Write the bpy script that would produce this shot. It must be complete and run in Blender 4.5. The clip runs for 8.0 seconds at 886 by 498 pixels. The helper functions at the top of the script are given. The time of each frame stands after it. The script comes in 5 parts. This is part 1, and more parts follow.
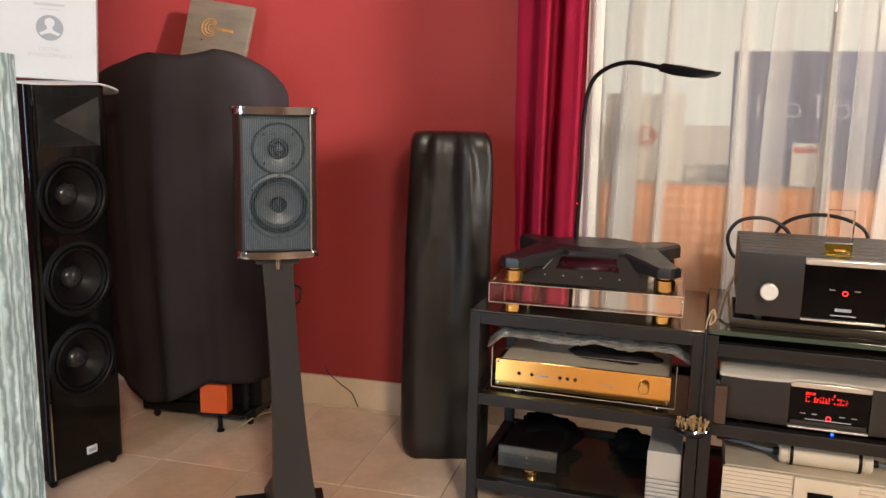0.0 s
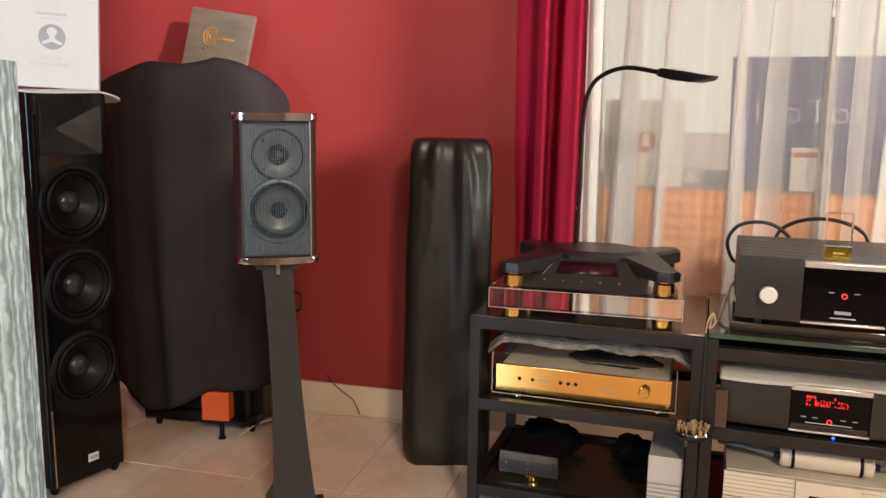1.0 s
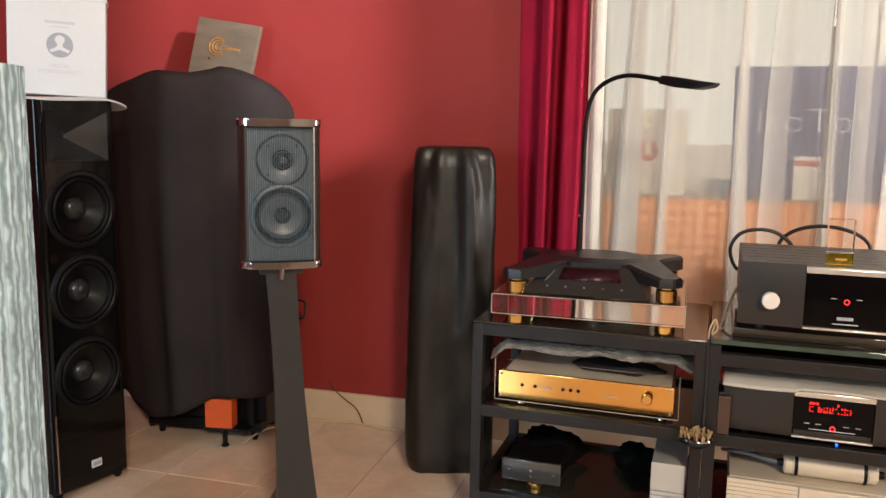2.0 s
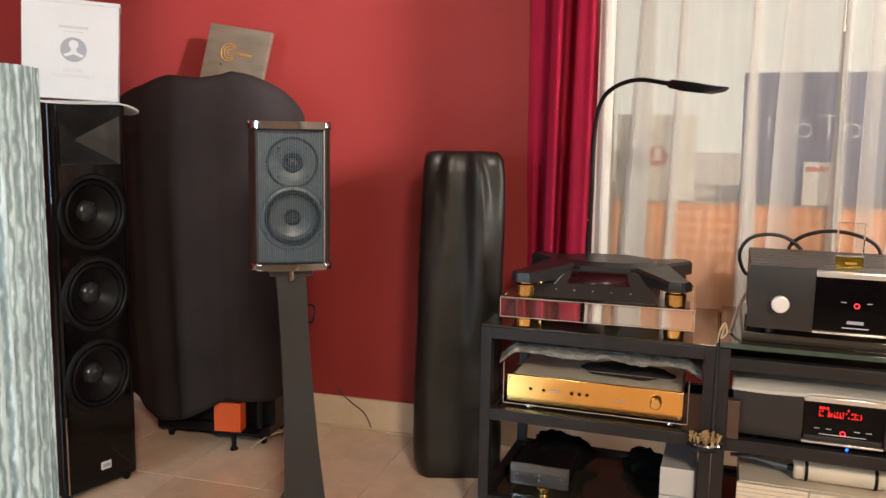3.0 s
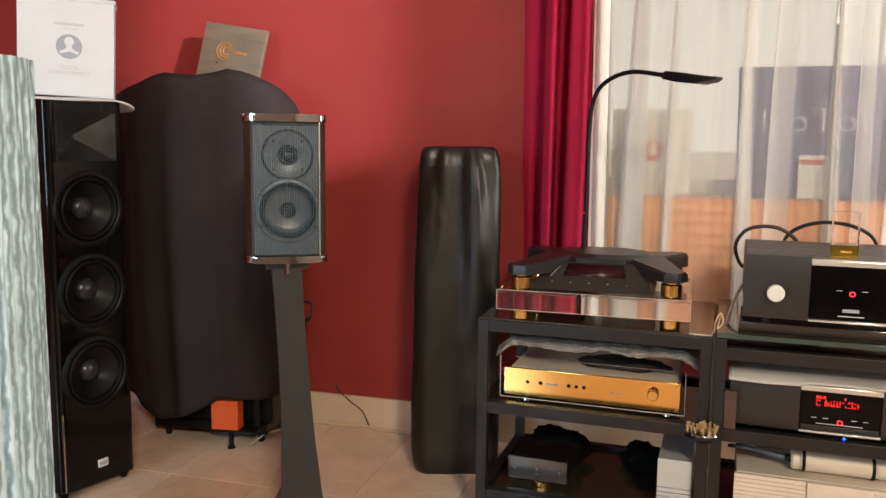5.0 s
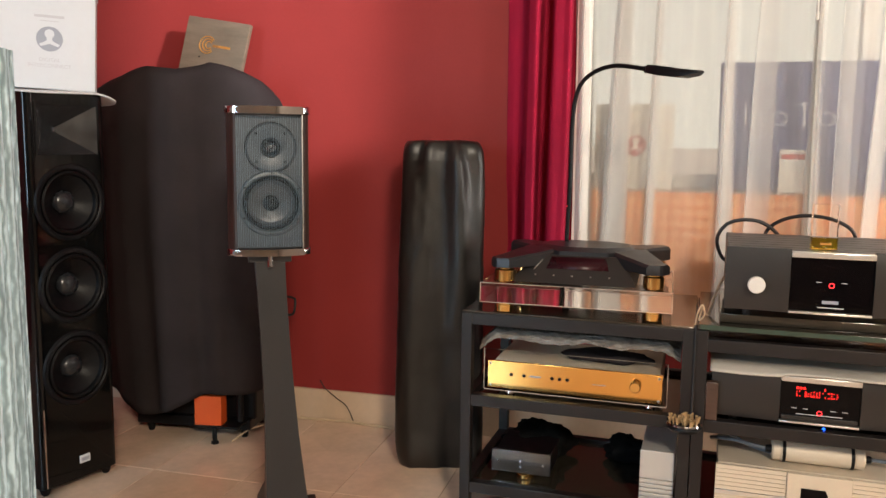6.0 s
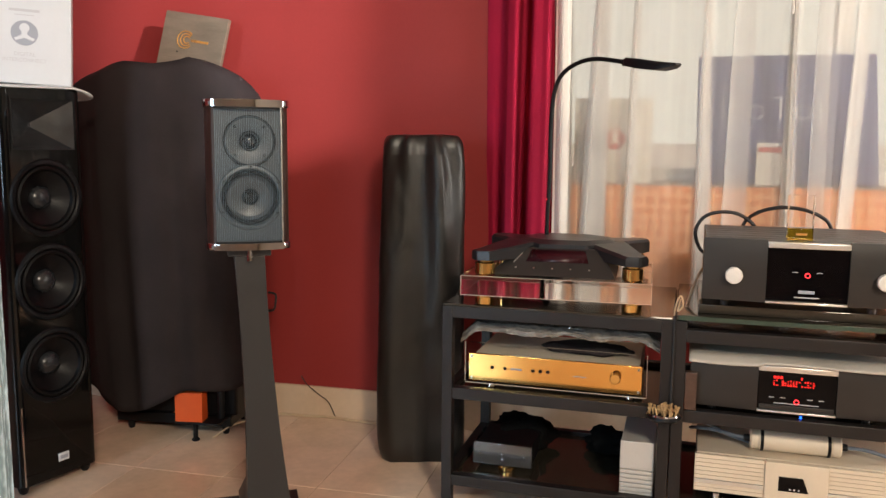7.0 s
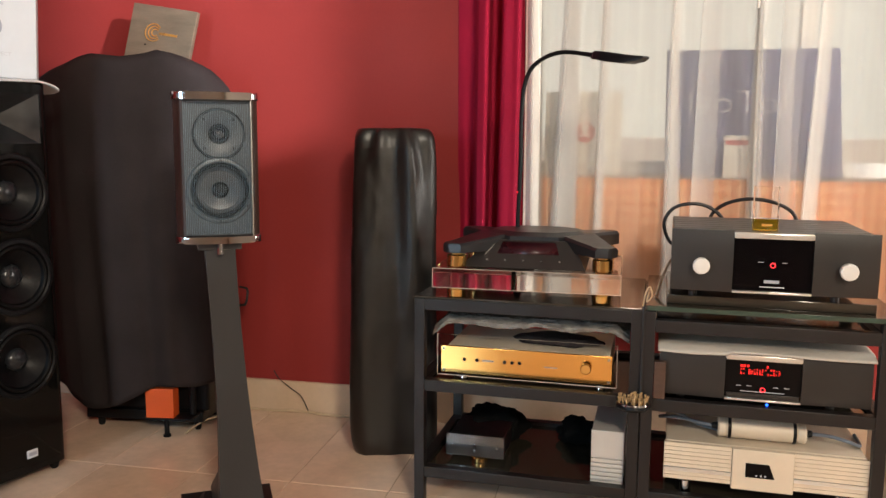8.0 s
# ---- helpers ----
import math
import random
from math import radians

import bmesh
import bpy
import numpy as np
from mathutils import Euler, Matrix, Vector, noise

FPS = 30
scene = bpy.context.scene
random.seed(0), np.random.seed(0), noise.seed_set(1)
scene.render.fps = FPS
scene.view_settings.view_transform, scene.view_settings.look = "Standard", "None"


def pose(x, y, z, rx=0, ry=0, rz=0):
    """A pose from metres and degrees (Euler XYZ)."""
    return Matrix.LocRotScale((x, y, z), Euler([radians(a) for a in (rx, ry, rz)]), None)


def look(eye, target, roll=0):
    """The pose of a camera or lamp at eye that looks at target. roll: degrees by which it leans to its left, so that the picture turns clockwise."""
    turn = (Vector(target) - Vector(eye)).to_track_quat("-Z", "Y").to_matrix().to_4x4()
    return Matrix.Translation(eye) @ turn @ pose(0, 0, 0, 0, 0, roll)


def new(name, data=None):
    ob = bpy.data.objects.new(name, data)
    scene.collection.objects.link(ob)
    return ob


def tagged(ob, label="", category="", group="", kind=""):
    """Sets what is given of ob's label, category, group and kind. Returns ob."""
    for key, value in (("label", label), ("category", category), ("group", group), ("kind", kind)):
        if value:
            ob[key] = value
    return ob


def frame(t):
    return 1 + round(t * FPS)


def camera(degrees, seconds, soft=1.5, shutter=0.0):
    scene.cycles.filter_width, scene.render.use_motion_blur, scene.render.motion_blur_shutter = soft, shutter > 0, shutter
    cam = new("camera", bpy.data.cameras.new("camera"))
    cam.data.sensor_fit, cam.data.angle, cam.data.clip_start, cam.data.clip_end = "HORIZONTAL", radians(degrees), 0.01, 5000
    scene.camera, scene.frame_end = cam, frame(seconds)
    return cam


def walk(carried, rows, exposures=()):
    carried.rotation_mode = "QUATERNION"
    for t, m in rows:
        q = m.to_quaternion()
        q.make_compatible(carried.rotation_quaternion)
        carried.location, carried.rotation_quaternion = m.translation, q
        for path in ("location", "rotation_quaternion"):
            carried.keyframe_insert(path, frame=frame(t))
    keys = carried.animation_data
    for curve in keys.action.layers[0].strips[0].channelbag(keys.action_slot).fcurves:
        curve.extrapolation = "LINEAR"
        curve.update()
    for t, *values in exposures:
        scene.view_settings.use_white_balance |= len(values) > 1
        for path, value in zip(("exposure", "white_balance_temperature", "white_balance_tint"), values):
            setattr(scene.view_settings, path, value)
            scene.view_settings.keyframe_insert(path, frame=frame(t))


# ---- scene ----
cam = camera(57.2, 8.0)
PATH = [
    (0, (0.407, -0.441, 1.107), (0.069, 1.498, 0.757), 1.1),
    (0.5, (0.41, -0.446, 1.101), (0.068, 1.496, 0.763), 0.9),
    (1, (0.418, -0.447, 1.095), (0.07, 1.496, 0.77), 0.8),
    (1.5, (0.423, -0.452, 1.085), (0.07, 1.493, 0.778), 0.8),
    (3, (0.426, -0.466, 1.059), (0.043, 1.479, 0.793), 1.0),
    (3.5, (0.426, -0.468, 1.052), (0.034, 1.476, 0.792), 0.9),
    (4, (0.431, -0.469, 1.044), (0.035, 1.475, 0.789), 0.8),
    (4.5, (0.434, -0.469, 1.034), (0.042, 1.476, 0.784), 0.7),
    (6, (0.44, -0.473, 1.01), (0.095, 1.481, 0.758), 0.7),
    (6.5, (0.444, -0.475, 1.006), (0.118, 1.482, 0.751), 0.6),
    (7, (0.446, -0.476, 0.998), (0.144, 1.484, 0.742), 0.5),
    (7.5, (0.448, -0.476, 0.997), (0.173, 1.487, 0.735), 0.4),
    (8, (0.453, -0.483, 0.992), (0.215, 1.485, 0.725), 0.4),
]
walk(cam, [(t, look(e, g, r)) for t, e, g, r in PATH])

# ---- light ----
world = bpy.data.worlds.new("world")
scene.world = world
world.use_nodes = True
wn = world.node_tree
sky = wn.nodes.new("ShaderNodeTexSky")
sky.sky_type, sky.sun_disc = "NISHITA", False
sky.sun_elevation, sky.sun_rotation = radians(14.5), radians(124)
wn.links.new(sky.outputs[0], wn.nodes["Background"].inputs[0])
wn.nodes["Background"].inputs[1].default_value = 0.05
scene.view_settings.exposure = -0.04

# the room's own axes: x along the red wall, y into it
ROOM = pose(-0.58, 2.335, 0, 0, 0, -4.9)
ROOM_W, ROOM_E, ROOM_S, ROOM_H = -2.1, 3.6, -4.6, 3.1


def lamp(name, kind, m, energy, color, size=(1, 1), angle=0.5):
    data = bpy.data.lights.new(name, kind)
    data.energy, data.color = energy, color
    if kind == "AREA":
        data.shape, data.size, data.size_y = "RECTANGLE", size[0], size[1]
    else:
        data.angle = radians(angle)
    ob = new(name, data)
    ob.matrix_world = m
    return ob


SUN_DIR = Vector((0.80, -0.55, 0.25))
lamp("sun", "SUN", look(SUN_DIR * 10, (0, 0, 0)), 5.0, (0.99, 0.98, 1.0), angle=2.0)
# the east lamp is an added fill that brightens curtain and boards
lamp("curtain_fill_east", "AREA", ROOM @ look((ROOM_E + 0.15, -0.56, 1.1), (0.9, 0.0, 0.9)), 48, (1.0, 0.94, 0.87), (0.44, 1.5))
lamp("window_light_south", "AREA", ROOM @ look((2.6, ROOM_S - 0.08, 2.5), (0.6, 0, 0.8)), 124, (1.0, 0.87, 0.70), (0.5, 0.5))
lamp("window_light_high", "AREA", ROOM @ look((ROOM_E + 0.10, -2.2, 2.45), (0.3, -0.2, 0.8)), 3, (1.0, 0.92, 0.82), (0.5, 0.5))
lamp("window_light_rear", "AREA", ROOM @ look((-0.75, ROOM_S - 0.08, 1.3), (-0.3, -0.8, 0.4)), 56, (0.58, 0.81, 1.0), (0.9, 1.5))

# ---- materials ----


def material(name, base, rough=0.5, metal=0.0, var=0.12, scale=8.0, bump=0.1, bump_scale=60.0, coat=0.0,
             spec=0.5, stretch=(1, 1, 1)):
    """Principled surface with colour variation at two scales, rough variation and fine relief."""
    m = bpy.data.materials.new(name)
    m.use_nodes = True
    nt = m.node_tree
    n, l = nt.nodes, nt.links
    p = n["Principled BSDF"]
    tc = n.new("ShaderNodeTexCoord")
    mp = n.new("ShaderNodeMapping")
    mp.inputs["Scale"].default_value = stretch
    l.new(tc.outputs["Object"], mp.inputs["Vector"])
    big = n.new("ShaderNodeTexNoise")
    big.inputs["Scale"].default_value, big.inputs["Detail"].default_value = scale, 5
    fine = n.new("ShaderNodeTexNoise")
    fine.inputs["Scale"].default_value, fine.inputs["Detail"].default_value = bump_scale, 4
    for t in (big, fine):
        l.new(mp.outputs[0], t.inputs["Vector"])
    add = n.new("ShaderNodeMath")
    add.operation = "MULTIPLY_ADD"
    add.inputs[1].default_value, add.inputs[2].default_value = 0.35, 0.0
    l.new(fine.outputs["Fac"], add.inputs[0])
    summ = n.new("ShaderNodeMath")
    summ.operation = "ADD"
    l.new(big.outputs["Fac"], summ.inputs[0])
    l.new(add.outputs[0], summ.inputs[1])
    ramp = n.new("ShaderNodeMapRange")
    ramp.inputs["From Min"].default_value, ramp.inputs["From Max"].default_value = 0.4, 0.95
    ramp.inputs["To Min"].default_value, ramp.inputs["To Max"].default_value = 1 - var, 1 + var
    l.new(summ.outputs[0], ramp.inputs["Value"])
    mul = n.new("ShaderNodeMix")
    mul.data_type, mul.blend_type = "RGBA", "MULTIPLY"
    mul.inputs["Factor"].default_value = 1.0
    mul.inputs["A"].default_value = (*base, 1)
    l.new(ramp.outputs[0], mul.inputs["B"])
    l.new(mul.outputs["Result"], p.inputs["Base Color"])
    rr = n.new("ShaderNodeMapRange")
    rr.inputs["To Min"].default_value, rr.inputs["To Max"].default_value = max(rough - 0.1, 0.02) if rough > 0.12 else rough * 0.7, min(rough * 1.2 + 0.02, 1)
    l.new(big.outputs["Fac"], rr.inputs["Value"])
    l.new(rr.outputs[0], p.inputs["Roughness"])
    p.inputs["Metallic"].default_value = metal
    p.inputs["Coat Weight"].default_value = coat
    p.inputs["Coat Roughness"].default_value = 0.05
    p.inputs["Specular IOR Level"].default_value = spec
    if bump:
        b = n.new("ShaderNodeBump")
        b.inputs["Strength"].default_value, b.inputs["Distance"].default_value = bump, 0.002
        l.new(fine.outputs["Fac"], b.inputs["Height"])
        l.new(b.outputs[0], p.inputs["Normal"])
    return m


def glass(name, color, rough=0.0, ior=1.45):
    m = bpy.data.materials.new(name)
    m.use_nodes = True
    p = m.node_tree.nodes["Principled BSDF"]
    p.inputs["Base Color"].default_value = (*color, 1)
    p.inputs["Roughness"].default_value = rough
    p.inputs["IOR"].default_value = ior
    p.inputs["Transmission Weight"].default_value = 1.0
    return m


def glow(name, color, strength):
    m = bpy.data.materials.new(name)
    m.use_nodes = True
    p = m.node_tree.nodes["Principled BSDF"]
    p.inputs["Base Color"].default_value = (*color, 1)
    p.inputs["Emission Color"].default_value = (*color, 1)
    p.inputs["Emission Strength"].default_value = strength
    return m


def sheer_material(name, color, clear):
    m = bpy.data.materials.new(name)
    m.use_nodes = True
    nt = m.node_tree
    n, l = nt.nodes, nt.links
    n.remove(n["Principled BSDF"])
    d, tr, tp = n.new("ShaderNodeBsdfDiffuse"), n.new("ShaderNodeBsdfTranslucent"), n.new("ShaderNodeBsdfTransparent")
    for s in (d, tr):
        s.inputs["Color"].default_value = (*color, 1)
    a, b = n.new("ShaderNodeMixShader"), n.new("ShaderNodeMixShader")
    a.inputs[0].default_value = 0.5
    l.new(d.outputs[0], a.inputs[1])
    l.new(tr.outputs[0], a.inputs[2])
    tc, mp, weave = n.new("ShaderNodeTexCoord"), n.new("ShaderNodeMapping"), n.new("ShaderNodeTexNoise")
    mp.inputs["Scale"].default_value = (22, 22, 0.8)
    weave.inputs["Scale"].default_value = 1.0
    l.new(tc.outputs["Object"], mp.inputs[0])
    l.new(mp.outputs[0], weave.inputs[0])
    mr = n.new("ShaderNodeMapRange")
    mr.inputs["To Min"].default_value, mr.inputs["To Max"].default_value = clear + 0.10, clear - 0.10
    l.new(weave.outputs["Fac"], mr.inputs["Value"])
    l.new(mr.outputs[0], b.inputs[0])
    l.new(a.outputs[0], b.inputs[1])
    l.new(tp.outputs[0], b.inputs[2])
    l.new(b.outputs[0], n["Material Output"].inputs["Surface"])
    return m


def checker_material(name, one, two, size, rough):
    """Two-tone lozenge print with a worn, uneven tone."""
    m = material(name, one, rough, var=0.18, scale=6, bump=0.25, bump_scale=250)
    n, l = m.node_tree.nodes, m.node_tree.links
    mul = next(k for k in n if k.type == "MIX")
    tc, mp, ck = n.new("ShaderNodeTexCoord"), n.new("ShaderNodeMapping"), n.new("ShaderNodeTexChecker")
    mp.inputs["Rotation"].default_value = (0, radians(45), 0)
    mp.inputs["Location"].default_value = (0, size * 0.45, 0)
    ck.inputs["Scale"].default_value = 1 / size
    ck.inputs["Color1"].default_value, ck.inputs["Color2"].default_value = (*one, 1), (*two, 1)
    l.new(tc.outputs["Object"], mp.inputs[0])
    l.new(mp.outputs[0], ck.inputs["Vector"])
    l.new(ck.outputs["Color"], mul.inputs["A"])
    return m


def tile_material(name, base):
    m = material(name, base, 0.20, var=0.15, scale=7, bump=0.08, bump_scale=45, spec=0.5)
    n, l = m.node_tree.nodes, m.node_tree.links
    mul = next(k for k in n if k.type == "MIX")
    info = n.new("ShaderNodeObjectInfo")
    mix = n.new("ShaderNodeMix")
    mix.data_type = "RGBA"
    mix.inputs["A"].default_value = (*base, 1)
    mix.inputs["B"].default_value = (base[0] * 0.9, base[1] * 0.87, base[2] * 0.83, 1)
    l.new(info.outputs["Random"], mix.inputs["Factor"])
    l.new(mix.outputs["Result"], mul.inputs["A"])
    return m


RED_PAINT = material("red_wall_paint", (0.280, 0.035, 0.032), 0.52, var=0.07, scale=2.5, bump=0.12, bump_scale=90, spec=0.14)
TAUPE_PAINT = material("taupe_wall_paint", (0.36, 0.315, 0.265), 0.7, var=0.06, scale=2, bump=0.1, bump_scale=80)
WHITE_PAINT = material("off_white_ceiling_paint", (0.55, 0.52, 0.48), 0.8, var=0.04, scale=2, bump=0.08)
SKIRTING = material("cream_skirting_tile", (0.62, 0.47, 0.33), 0.35, var=0.1, scale=5, bump=0.05)
GROUT = material("grout", (0.46, 0.33, 0.23), 0.9, var=0.2, scale=12, bump=0.3)
TILE = tile_material("beige_floor_tile", (0.82, 0.63, 0.48))
CRIMSON = material("crimson_curtain_cloth", (0.36, 0.013, 0.045), 0.8, var=0.12, scale=5, bump=0.2, bump_scale=300, spec=0.12)
SHEER = sheer_material("white_sheer_voile", (0.93, 0.91, 0.87), 0.64)
WHITE_CLOTH = material("white_curtain_hem_cloth", (0.82, 0.79, 0.74), 0.85, var=0.06, scale=9, bump=0.15, bump_scale=300, spec=0.15)
ORANGE_PRINT = checker_material("orange_lozenge_panel", (0.74, 0.22, 0.04), (0.86, 0.42, 0.16), 0.025, 0.8)
NAVY = material("navy_board", (0.10, 0.11, 0.24), 0.5, var=0.08, scale=4)
CARD_WHITE = material("white_card", (0.66, 0.68, 0.71), 0.55, var=0.04, scale=6, bump=0.05)
CARD_CREAM = material("cream_card", (0.88, 0.82, 0.70), 0.6, var=0.05, scale=6, bump=0.05)
PRINT_GREY = material("grey_print", (0.34, 0.36, 0.42), 0.6, var=0.05)
PRINT_PALE = material("pale_print", (0.55, 0.55, 0.58), 0.6, var=0.05)
PRINT_RED = material("red_print", (0.65, 0.10, 0.07), 0.6, var=0.05)
PRINT_WHITE = material("white_print", (0.62, 0.62, 0.66), 0.6, var=0.03)
PRINT_GOLD = material("gold_foil_print", (0.85, 0.45, 0.12), 0.3, metal=0.7, var=0.05)
FRAME_WHITE = material("white_window_frame", (0.75, 0.72, 0.66), 0.4, var=0.05)
SILL_STONE = material("cream_sill_stone", (0.44, 0.36, 0.27), 0.5, var=0.15, scale=14)
BLACK_CLOTH = material("black_cover_cloth", (0.028, 0.0220, 0.0225), 0.9, var=0.3, scale=4, bump=0.3, bump_scale=350, spec=0.15)
BLACK_VINYL = material("black_vinyl", (0.0105, 0.0095, 0.0082), 0.40, var=0.25, scale=9, bump=0.30, bump_scale=26, spec=0.5)
PIANO_BLACK = material("piano_black_lacquer", (0.004, 0.004, 0.004), 0.06, var=0.1, bump=0.0, spec=0.28)
BLACK_PLASTIC = material("black_plastic", (0.005, 0.005, 0.006), 0.42, var=0.15, scale=20, bump=0.08, bump_scale=200, spec=0.2)
HORN_BLACK = material("satin_horn_black", (0.014, 0.015, 0.017), 0.20, var=0.15, scale=20, bump=0.05, spec=0.9)
RUBBER = material("black_rubber", (0.0035, 0.0035, 0.004), 0.42, var=0.15, scale=30, bump=0.06, spec=0.16)
CONE = material("dark_cone_paper", (0.0045, 0.0045, 0.0055), 0.40, var=0.2, scale=30, bump=0.12, bump_scale=200, spec=0.2)
CONE_GREY = material("grey_cone", (0.040, 0.045, 0.050), 0.36, var=0.15, scale=30, bump=0.1, bump_scale=160)
CAP_GREY = material("satin_dust_cap", (0.018, 0.020, 0.024), 0.28, var=0.1, scale=30, bump=0.03)
BAFFLE = material("grey_baffle_leather", (0.040, 0.051, 0.060), 0.36, var=0.15, scale=30, bump=0.2, bump_scale=300)
CORD_GREY = material("grey_elastic_string", (0.15, 0.20, 0.235), 0.35, var=0.2, scale=60, bump=0.0)
WOOD_RED = material("cherry_wood_veneer", (0.024, 0.010, 0.006), 0.5, var=0.35, scale=5, bump=0.05, stretch=(14, 14, 0.8))
CHROME = material("polished_chrome", (0.56, 0.56, 0.58), 0.07, metal=1.0, var=0.04, bump=0.0)
STEEL = material("brushed_steel", (0.60, 0.59, 0.57), 0.3, metal=1.0, var=0.1, scale=20, bump=0.05, stretch=(1, 20, 20))
STAND_BLACK = material("satin_black_stand_paint", (0.013, 0.0118, 0.0115), 0.46, var=0.12, scale=8, bump=0.12, bump_scale=180)
RACK_BLACK = material("black_powder_coat", (0.012, 0.0095, 0.009), 0.42, var=0.15, scale=10, bump=0.12, bump_scale=220, spec=0.36)
DARK_GLASS = material("smoked_black_glass", (0.030, 0.025, 0.018), 0.08, var=0.2, scale=3, bump=0.0, coat=0.3)
GREEN_GLASS = material("green_glass_edge", (0.035, 0.060, 0.045), 0.12, var=0.2, scale=12, bump=0.0)
CLEAR_THIN = glass("thin_clear_plastic", (0.97, 0.96, 0.94), 0.0, 1.08)
FROST_GLINT = material("frosted_edge_and_glint", (0.46, 0.38, 0.32), 0.3, var=0.1, scale=20, bump=0.0)
ACRYLIC = glass("clear_acrylic", (0.96, 0.93, 0.90), 0.0, 1.49)
PANE = glass("window_pane", (0.98, 0.98, 0.98), 0.0, 1.1)
GOLD = material("polished_gold", (0.86, 0.55, 0.19), 0.16, metal=1.0, var=0.08, scale=12, bump=0.0)
GOLD_PLATE = material("mirror_gold_plate", (1.0, 0.58, 0.18), 0.17, metal=1.0, var=0.05, scale=4, bump=0.02)
AMP_DARK = material("dark_grey_anodised", (0.019, 0.016, 0.0145), 0.42, metal=0.1, var=0.1, scale=10, bump=0.06, bump_scale=300)
AMP_TOP = material("grey_anodised_top", (0.07, 0.062, 0.056), 0.4, metal=0.3, var=0.1, scale=10, bump=0.06)
TINTED = material("dark_red_tinted_window", (0.030, 0.004, 0.007), 0.28, var=0.1, bump=0.0, spec=0.3)
DISPLAY = material("black_display_glass", (0.003, 0.0025, 0.003), 0.05, var=0.05, bump=0.0, spec=0.12)
SILVER = material("silver_anodised", (0.72, 0.70, 0.66), 0.32, metal=0.85, var=0.05, scale=12, bump=0.05, bump_scale=300)
KNOB = material("bright_satin_knob", (0.80, 0.78, 0.74), 0.34, metal=0.25, var=0.04, scale=14, bump=0.03)
CHAMPAGNE = material("champagne_anodised", (0.66, 0.56, 0.43), 0.52, metal=0.1, var=0.06, scale=10, bump=0.06, bump_scale=260)
TURN_DARK = material("satin_graphite", (0.020, 0.020, 0.022), 0.35, metal=0.3, var=0.12, scale=12, bump=0.04)
RED_LED = glow("red_led", (1.0, 0.03, 0.04), 2.0)
RED_TEXT = glow("red_display_segments", (1.0, 0.015, 0.012), 1.1)
BLUE_LED = glow("blue_led", (0.01, 0.10, 1.0), 4.0)
FOAM = material("white_foam_sheet", (0.50, 0.46, 0.40), 0.7, var=0.1, scale=8, bump=0.2, bump_scale=150)
CABLE_BLACK = material("black_cable", (0.012, 0.012, 0.013), 0.5, var=0.1, scale=30, bump=0.0)
CABLE_GREY = material("grey_blue_cable", (0.12, 0.14, 0.17), 0.4, var=0.1, scale=30, bump=0.0)
CABLE_BEIGE = material("beige_cable", (0.55, 0.42, 0.28), 0.5, var=0.1, scale=30, bump=0.0)
ORANGE_CARD = material("orange_card", (0.66, 0.095, 0.014), 0.5, var=0.06, scale=10)
BROWN_WOOD = material("brown_wood", (0.07, 0.035, 0.022), 0.4, var=0.3, scale=6, stretch=(2, 2, 14))
KRAFT = material("brushed_bronze_board", (0.22, 0.175, 0.125), 0.42, metal=0.4, var=0.22, scale=7, bump=0.1, stretch=(1, 1, 5))
YELLOW_RESIN = glass("yellow_resin", (0.85, 0.62, 0.04), 0.05, 1.45)


def groove_shaded_cloth(name, dark, light):
    """Ribbed cloth; the shade of its grooves is painted in as wavy dark stripes."""
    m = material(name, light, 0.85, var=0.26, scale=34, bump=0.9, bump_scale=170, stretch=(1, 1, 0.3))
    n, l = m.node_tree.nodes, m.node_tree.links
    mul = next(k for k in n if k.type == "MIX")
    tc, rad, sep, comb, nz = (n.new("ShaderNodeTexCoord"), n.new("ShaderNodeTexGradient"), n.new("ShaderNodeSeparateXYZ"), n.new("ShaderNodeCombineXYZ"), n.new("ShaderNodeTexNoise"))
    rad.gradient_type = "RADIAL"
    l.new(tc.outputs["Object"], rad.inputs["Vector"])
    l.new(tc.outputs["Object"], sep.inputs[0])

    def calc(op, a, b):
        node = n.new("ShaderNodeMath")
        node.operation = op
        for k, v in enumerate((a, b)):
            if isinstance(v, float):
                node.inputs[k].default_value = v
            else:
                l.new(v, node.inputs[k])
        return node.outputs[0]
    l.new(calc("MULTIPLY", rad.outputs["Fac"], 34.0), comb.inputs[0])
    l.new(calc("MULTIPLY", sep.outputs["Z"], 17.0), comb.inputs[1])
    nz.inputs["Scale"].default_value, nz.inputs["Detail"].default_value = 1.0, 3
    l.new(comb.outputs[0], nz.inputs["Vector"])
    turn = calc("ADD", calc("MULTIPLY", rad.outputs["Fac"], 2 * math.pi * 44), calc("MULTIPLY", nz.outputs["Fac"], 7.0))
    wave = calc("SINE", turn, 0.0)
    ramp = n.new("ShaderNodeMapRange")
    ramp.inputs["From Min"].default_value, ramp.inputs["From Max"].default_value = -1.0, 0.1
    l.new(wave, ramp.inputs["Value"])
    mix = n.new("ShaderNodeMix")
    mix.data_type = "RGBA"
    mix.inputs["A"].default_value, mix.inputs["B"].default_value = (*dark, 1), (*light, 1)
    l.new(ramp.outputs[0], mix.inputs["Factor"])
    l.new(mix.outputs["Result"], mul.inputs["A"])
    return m


